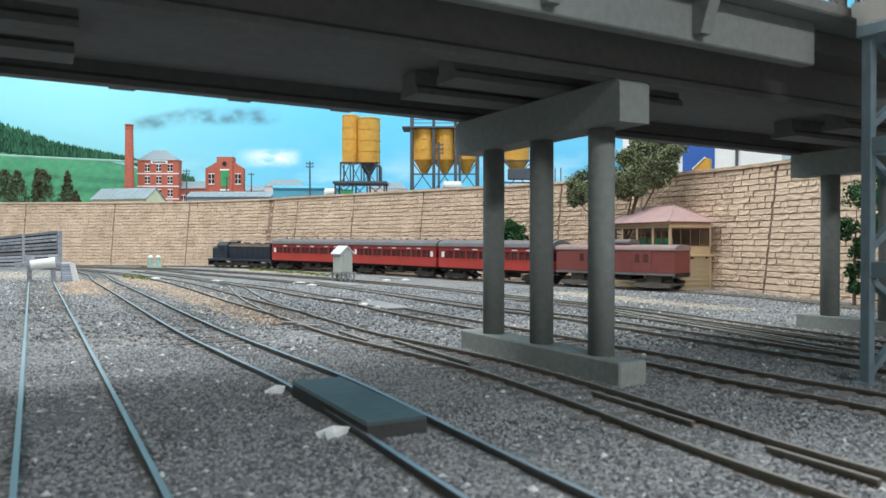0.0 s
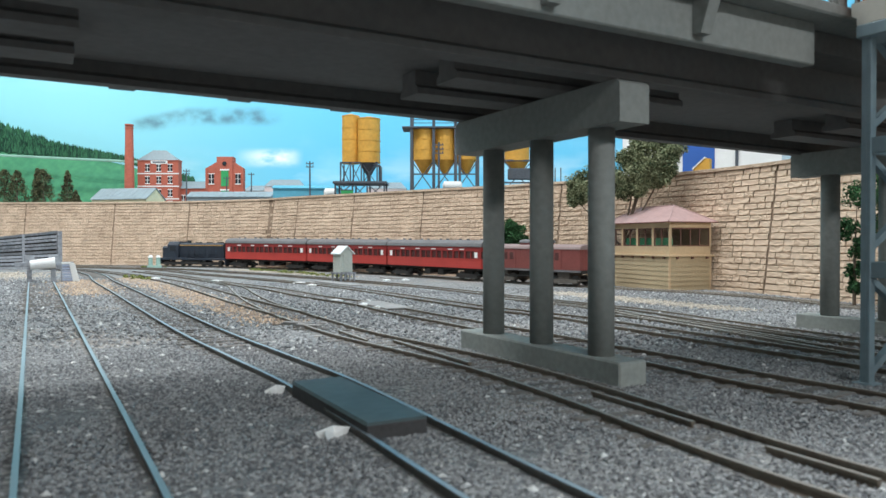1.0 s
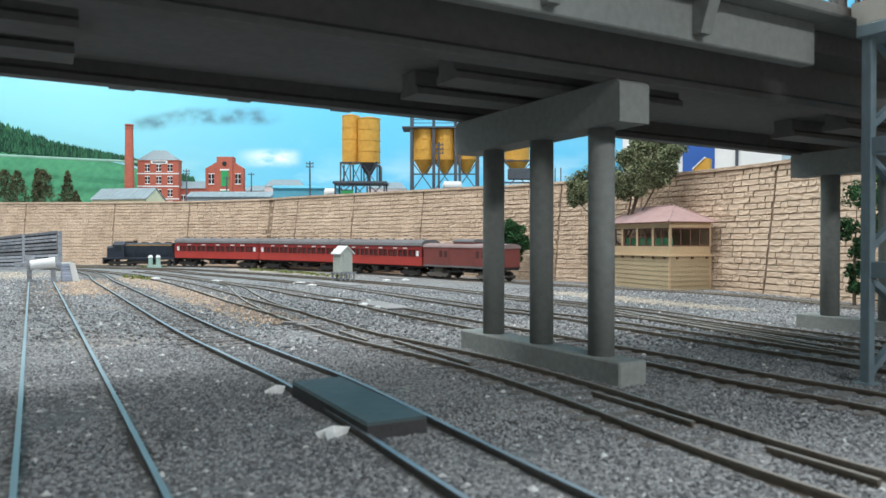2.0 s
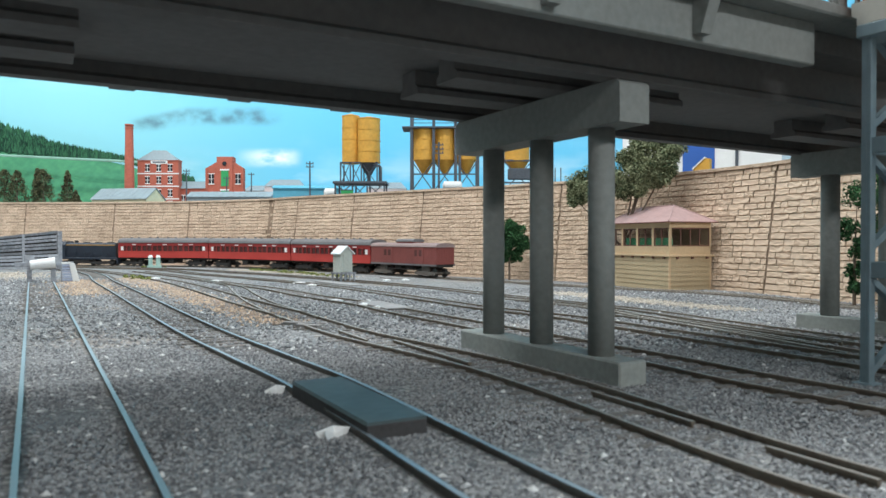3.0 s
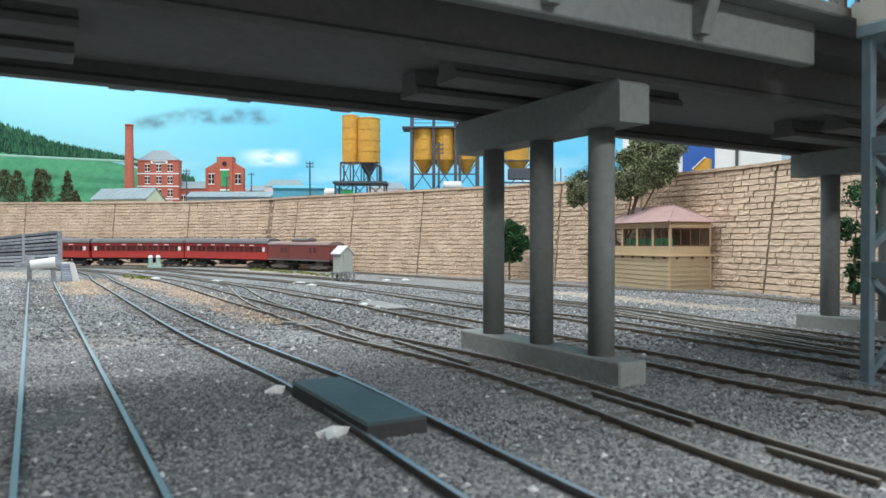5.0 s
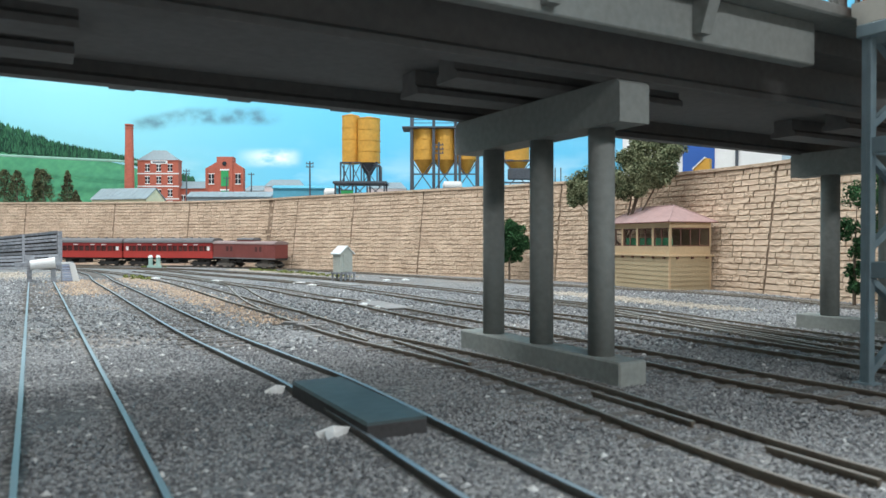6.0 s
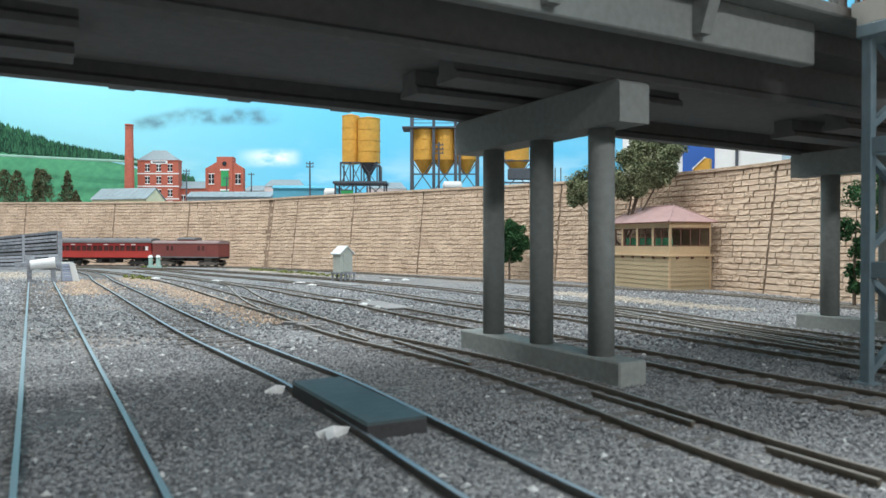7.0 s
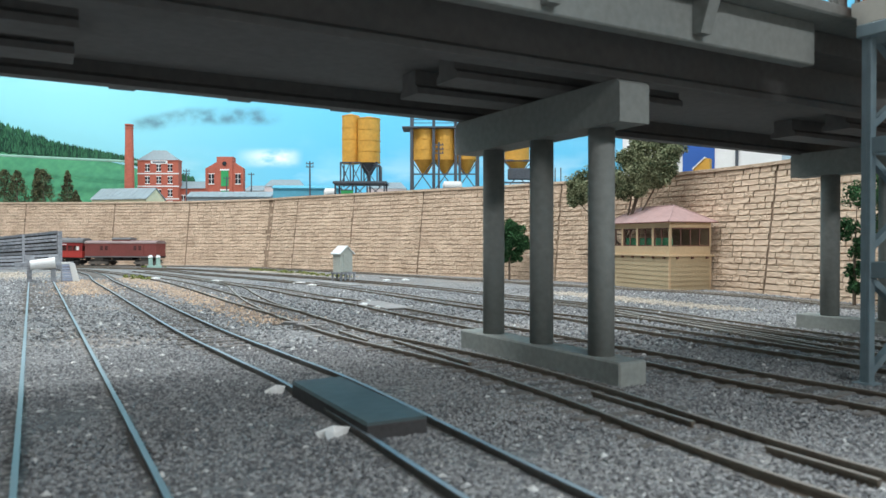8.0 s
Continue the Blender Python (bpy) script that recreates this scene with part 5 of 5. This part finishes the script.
def shed(x, y, W, D, h, ridge, label, wall_mat, roof_mat, rz=0):
    """A gabled shed whose ridge runs along its width."""
    t = hold("shed", x, y, GROUND2 - 1, rz)
    tagged(t, label, "shed")
    part("wall", boxed(-W / 2, W / 2, 0, D, 0, h), wall_mat, t)
    for s in (-1, 1):
        part("gable", prism(bmesh.new(), [(0, h), (D, h), (D / 2, ridge)], s * W / 2 - 0.5 * s - 0.4, s * W / 2 - 0.5 * s + 0.4, "x"), wall_mat, t)
    for a, b in ((-3, D / 2), (D + 3, D / 2)):
        bm = prism(bmesh.new(), [(a, h - 1), (b, ridge + 0.5), (b, ridge + 2), (a, h + 0.5)], -W / 2 - 2, W / 2 + 2, "x")
        roof = part("roof_sheet", bm, roof_mat, t)
    for k in range(int(W / 12)):
        xx = -W / 2 + 6 + 12 * k
        part("standing_seam", bar(bmesh.new(), (xx, -3, h + 0.6), (xx, D / 2, ridge + 2), 0.9), roof_mat, t)
    return t


def pole(x, y, top, arms, label="dark timber power pole with cross-arms"):
    t = hold("power_pole", x, y, GROUND2)
    tagged(t, label, "power pole", group="power poles above the wall")
    h = top - GROUND2
    part("mast", cyl(bmesh.new(), 0, 0, 0, h, 1.7, 1.3, n=8), M_steel, t)
    for k in range(arms):
        arm = part("cross_arm", boxed(-7, 7, -0.8, 0.8, h - 5 - 6 * k, h - 3.4 - 6 * k), M_steel, t)
        for s in (-5.5, 5.5):
            part("insulator", cyl(bmesh.new(), s, 0, h - 3.4 - 6 * k, h - 1.2 - 6 * k, 0.7, n=6), M_steel, arm)


def town_house(x, y, W, h, ridge, label):
    t = hold("town_house", x, y, GROUND2)
    tagged(t, label, "house")
    wall = part("wall", boxed(-W / 2, W / 2, 0, 30, 0, h), M_pink, t)
    for k in range(max(2, int(W / 16))):
        opening(wall, -W / 2 + (k + 0.5) * W / max(2, int(W / 16)), 0, h * 0.55, 5, 9)
    part("roof", hip(W, 30, h, ridge), M_sheet_grey, t)


def hill():
    """The green hill in low relief before the sky board: a meadow mound and the wood on its ridge."""
    xs = np.linspace(-2000, -420, 80)

    def ridge(x):
        return float(np.interp(x, [-2000, -1500, -1137, -992, -811, -620, -420], [470, 425, 345, 291, 252, 190, 130]))

    bm = bmesh.new()
    rows = []
    for x in xs:
        r = ridge(x)
        col = []
        for k in range(9):
            q = k / 8
            col.append(bm.verts.new((x, 1755 + 95 * q, GROUND2 - 2 + (r - GROUND2 - 18) * (q ** 0.8) + 2 * noise.noise((x / 60, q * 4, 0)))))
        rows.append(col)
    for a, b in zip(rows, rows[1:]):
        for k in range(8):
            bm.faces.new((a[k], b[k], b[k + 1], a[k + 1]))
    tagged(part("hill", bm, M_meadow, smooth=True), "green meadow hillside in low relief before the sky", "hill", kind="structure")
    rnd = random.Random(21)
    v, f = [], []
    for _ in range(5200):
        x = rnd.uniform(-1900, -640)
        r = ridge(x)
        low = float(np.interp(x, [-1900, -1137, -900, -811, -640], [330, 262, 250, 240, 185]))
        z = rnd.uniform(low, r - 10)
        q = min(1, max(0, (z - GROUND2) / max(1, r - GROUND2 - 18))) ** 1.25
        y = 1753 + 95 * q
        h, w = rnd.uniform(9, 19), rnd.uniform(3.2, 6)
        n0 = len(v)
        v.append((x + rnd.uniform(-1, 1), y, z + h))
        for i in range(5):
            a = 6.283 * i / 5 + rnd.random()
            v.append((x + w * math.cos(a) * rnd.uniform(0.6, 1.2), y + 0.5 * w * math.sin(a), z + rnd.uniform(-3, 2)))
        for i in range(5):
            f.append((n0, n0 + 1 + i, n0 + 1 + (i + 1) % 5))
    me = bpy.data.meshes.new("hill_wood")
    me.from_pydata(v, [], f)
    tagged(mesh_part("hill_wood", me, M_wood_hill), "dark green wood along the hill's ridge", "wood", kind="stuff")
    line = curve_through([(-1700, 1754), (-1137, 1756), (-811, 1757), (-700, 1757)], 20)
    bm = swept(bmesh.new(), line, [(0, 0), (0, 3.5), (-6, 6), (-6, 0)], lambda x, y: float(np.interp(x, [-1700, -1137, -900, -811, -700], [285, 248, 236, 232, 226])))
    tagged(part("hill_road", bm, M_haze), "pale track across the hillside below the wood", "road", kind="structure")


hill()
mill()
chimney()
warehouse()
link_block()
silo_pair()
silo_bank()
hopper()
shed(-655, 1450, 128, 60, 16, 38, "shed with a grey sheet roof and cream gable", M_gable, M_sheet_grey, -14)
shed(-425, 1425, 165, 50, 19, 29, "long low shed with a blue-grey roof", M_sheet_grey, M_sheet_grey)
shed(-253, 1330, 122, 50, 29, 34, "sky-blue sheeted shed behind the wall", M_blue, M_blue, 4)
tank(-195, 1240, 7.5, 16, "white horizontal storage tank above the wall", M_white)
tank(14, 1066, 6.5, 24, "white horizontal storage tank under the silos", M_white)
skip_bin()
town_house(-390, 1760, 95, 64, 82, "pale distant town building with rows of windows")
town_house(-462, 1770, 60, 54, 68, "pale distant town house with a grey roof")
town_house(-135, 1720, 92, 56, 72, "pale pinkish distant town building with rows of windows")
town_house(-215, 1700, 70, 30, 46, "pale distant town house with a grey roof")
for x, y, top, arms in ((-241, 1300, 182, 2), (-536, 1500, 188, 2), (-6, 1040, 181, 3), (-427, 1600, 190, 1), (-470, 1560, 178, 1)):
    pole(x, y, top, arms)
for k, (x, h, r, tp) in enumerate(((-938, 76, 27, 0.5), (-905, 78, 27, 0.5), (-872, 74, 27, 0.55), (-838, 82, 18, 0.9), (-818, 78, 27, 0.5), (-775, 76, 24, 0.96), (-752, 34, 15, 0.95))):
    conifer(x, 1470 + 12 * (k % 2), GROUND2, h, r, 30 + k, "dark brown-green conifer above the stone wall", tp)


def works_building():
    t = hold("works_building", 286, 880, GROUND2, -38)
    tagged(t, "white works building with blue and red panels above the wall", "works building")
    part("wall", boxed(-70, 120, 0, 50, -1, 95), M_white, t)
    part("blue_panel", boxed(8, 46, -1, 0, 0, 80), M_royal, t, "royal blue door panel")
    part("red_strip", boxed(-6, 3, -1, 0, 44, 90), M_signal_red, t, "bright red strip")
    part("downpipe", boxed(70, 73, -2, 0, 0, 90), M_steel, t)


def kiosk():
    t = hold("yellow_kiosk", 292, 806, GROUND2 - 1, -30)
    tagged(t, "small ochre kiosk with a white lean-to roof above the stone wall", "kiosk")
    part("wall", prism(bmesh.new(), [(-9, -1), (8, -1), (8, 23), (3, 23), (-9, 12)], -7, 7, "y"), M_silo, t)
    part("roof", prism(bmesh.new(), [(-10.5, 10.8), (3, 23.2), (3, 25), (-10.5, 12.6)], -8, 8, "y"), M_white, t, "white sloping roof sheet")
    part("bin", boxed(-14, -9.2, -6, 2, -1, 9, 0.3), M_gable, t, "pale yellow bin")


works_building()
kiosk()

# ---- the blocks of the retaining wall ----
def block_mesh(seed):
    """A quarry-faced block of unit size, its front on -y: drafted edges and an uneven swelling face."""
    rnd = random.Random(seed)
    me = bpy.data.meshes.new("block")
    v, f = [], []
    xs, zs = (-0.5, -0.45, -0.22, 0.05, 0.27, 0.46, 0.5), (-0.5, -0.40, -0.08, 0.22, 0.42, 0.5)
    for j, z in enumerate(zs):
        for i, x in enumerate(xs):
            edge = i in (0, 6) or j in (0, 5)
            out = 0.0 if j in (0, 5) else rnd.uniform(0.25, 0.6) if edge else rnd.uniform(0.5, 1.1)
            v.append((x + (0 if edge else rnd.uniform(-0.04, 0.04)), -out, z + (0 if edge else rnd.uniform(-0.07, 0.07))))
    for j in range(5):
        for i in range(6):
            a = j * 7 + i
            f.append((a, a + 1, a + 8, a + 7))
    return v, f


def lay_blocks():
    rnd = random.Random(11)
    shapes = [block_mesh(k) for k in range(10)]
    near = sorted(range(len(BLOCKS)), key=lambda i: math.hypot(BLOCKS[i][1] - 280, BLOCKS[i][2] - 600) if BLOCKS[i][2] > 480 else 1e9)[:300]
    near = set(near)
    units = []
    for vs, fs in shapes:
        me = bpy.data.meshes.new("block")
        me.from_pydata([(x * MM, y * MM, z * MM) for x, y, z in vs] , [], fs)
        me.materials.append(M_stone)
        units.append(me)
    rest = {}
    h = WALL_TOP - WALL_BASE
    for i, (thing, x, y, w, z, ln, ht) in enumerate(BLOCKS):
        k = rnd.randrange(len(shapes))
        back = BATTER * (z - WALL_BASE) / h
        nx, ny = math.sin(w), -math.cos(w)
        depth = rnd.uniform(0.7, 1.4)
        m = (Matrix.Translation((x - nx * (back + 0.6), y - ny * (back + 0.6), z)) @ Matrix.Rotation(w, 4, "Z")
             @ Matrix.Rotation(-math.atan2(BATTER, h), 4, "X"))
        if i in near:
            ob = new("block", units[k])
            ob.parent = thing
            ob.matrix_basis = Matrix.Translation(m.translation * MM) @ m.to_3x3().to_4x4() @ Matrix.Diagonal((ln, depth, ht, 1))
        else:
            v, f = rest.setdefault(thing.name, ([], []))
            n0 = len(v)
            v.extend(m @ Vector((p[0] * ln, p[1] * depth, p[2] * ht)) for p in shapes[k][0])
            f.extend(tuple(a + n0 for a in q) for q in shapes[k][1])
    for name, (v, f) in rest.items():
        me = bpy.data.meshes.new("blocks")
        me.from_pydata(v, [], f)
        tagged(mesh_part("blocks", me, M_stone, bpy.data.objects[name]), kind="stuff")


lay_blocks()


# ---- movement ----
def motions():
    line = curve_through(T_LINE, 4)
    s = np.r_[0, np.cumsum(np.linalg.norm(np.diff(line, axis=0), axis=1))]

    def at(d):
        x, y = np.interp(d, s, line[:, 0]), np.interp(d, s, line[:, 1])
        return Vector((x, y, zg(x, y) + 1.6))

    # how far the joint between the second and third carriage has come: a slowly quickening run
    fit = (-0.003, 1.871, 101.42, 714.4)
    vehicles = [(LOCO, 182 * 2 + 70, 48), (CARS[0], 182 + 91, 63), (CARS[1], 91, 63), (CARS[2], -91, 63), (VAN, -182 - 69, 45)]
    for thing, ahead, half in vehicles:
        rows = []
        for k in range(33):
            t = k * 0.25
            d = float(np.polyval(fit, t)) + ahead
            a, b = at(d - half), at(d + half)
            mid, way = (a + b) / 2, b - a
            rows.append((t, Matrix.Translation(mid * MM) @ pose(0, 0, 0, 0, -math.degrees(math.atan2(way.z, way.xy.length)), math.degrees(math.atan2(way.y, way.x)))))
        walk(thing, rows)
        # its wheels roll as far as it goes
        for ws in thing.children_recursive:
            if ws.name.startswith("wheelset"):
                r = ws.location.z
                at0 = tuple(ws.location)
                rolled = [(k / 30, (float(np.polyval(fit, k / 30)) - fit[3]) * MM / r) for k in range(241)]
                walk(ws, [(t, pose(*at0, 0, math.degrees(a), 0)) for t, a in rolled])


motions()
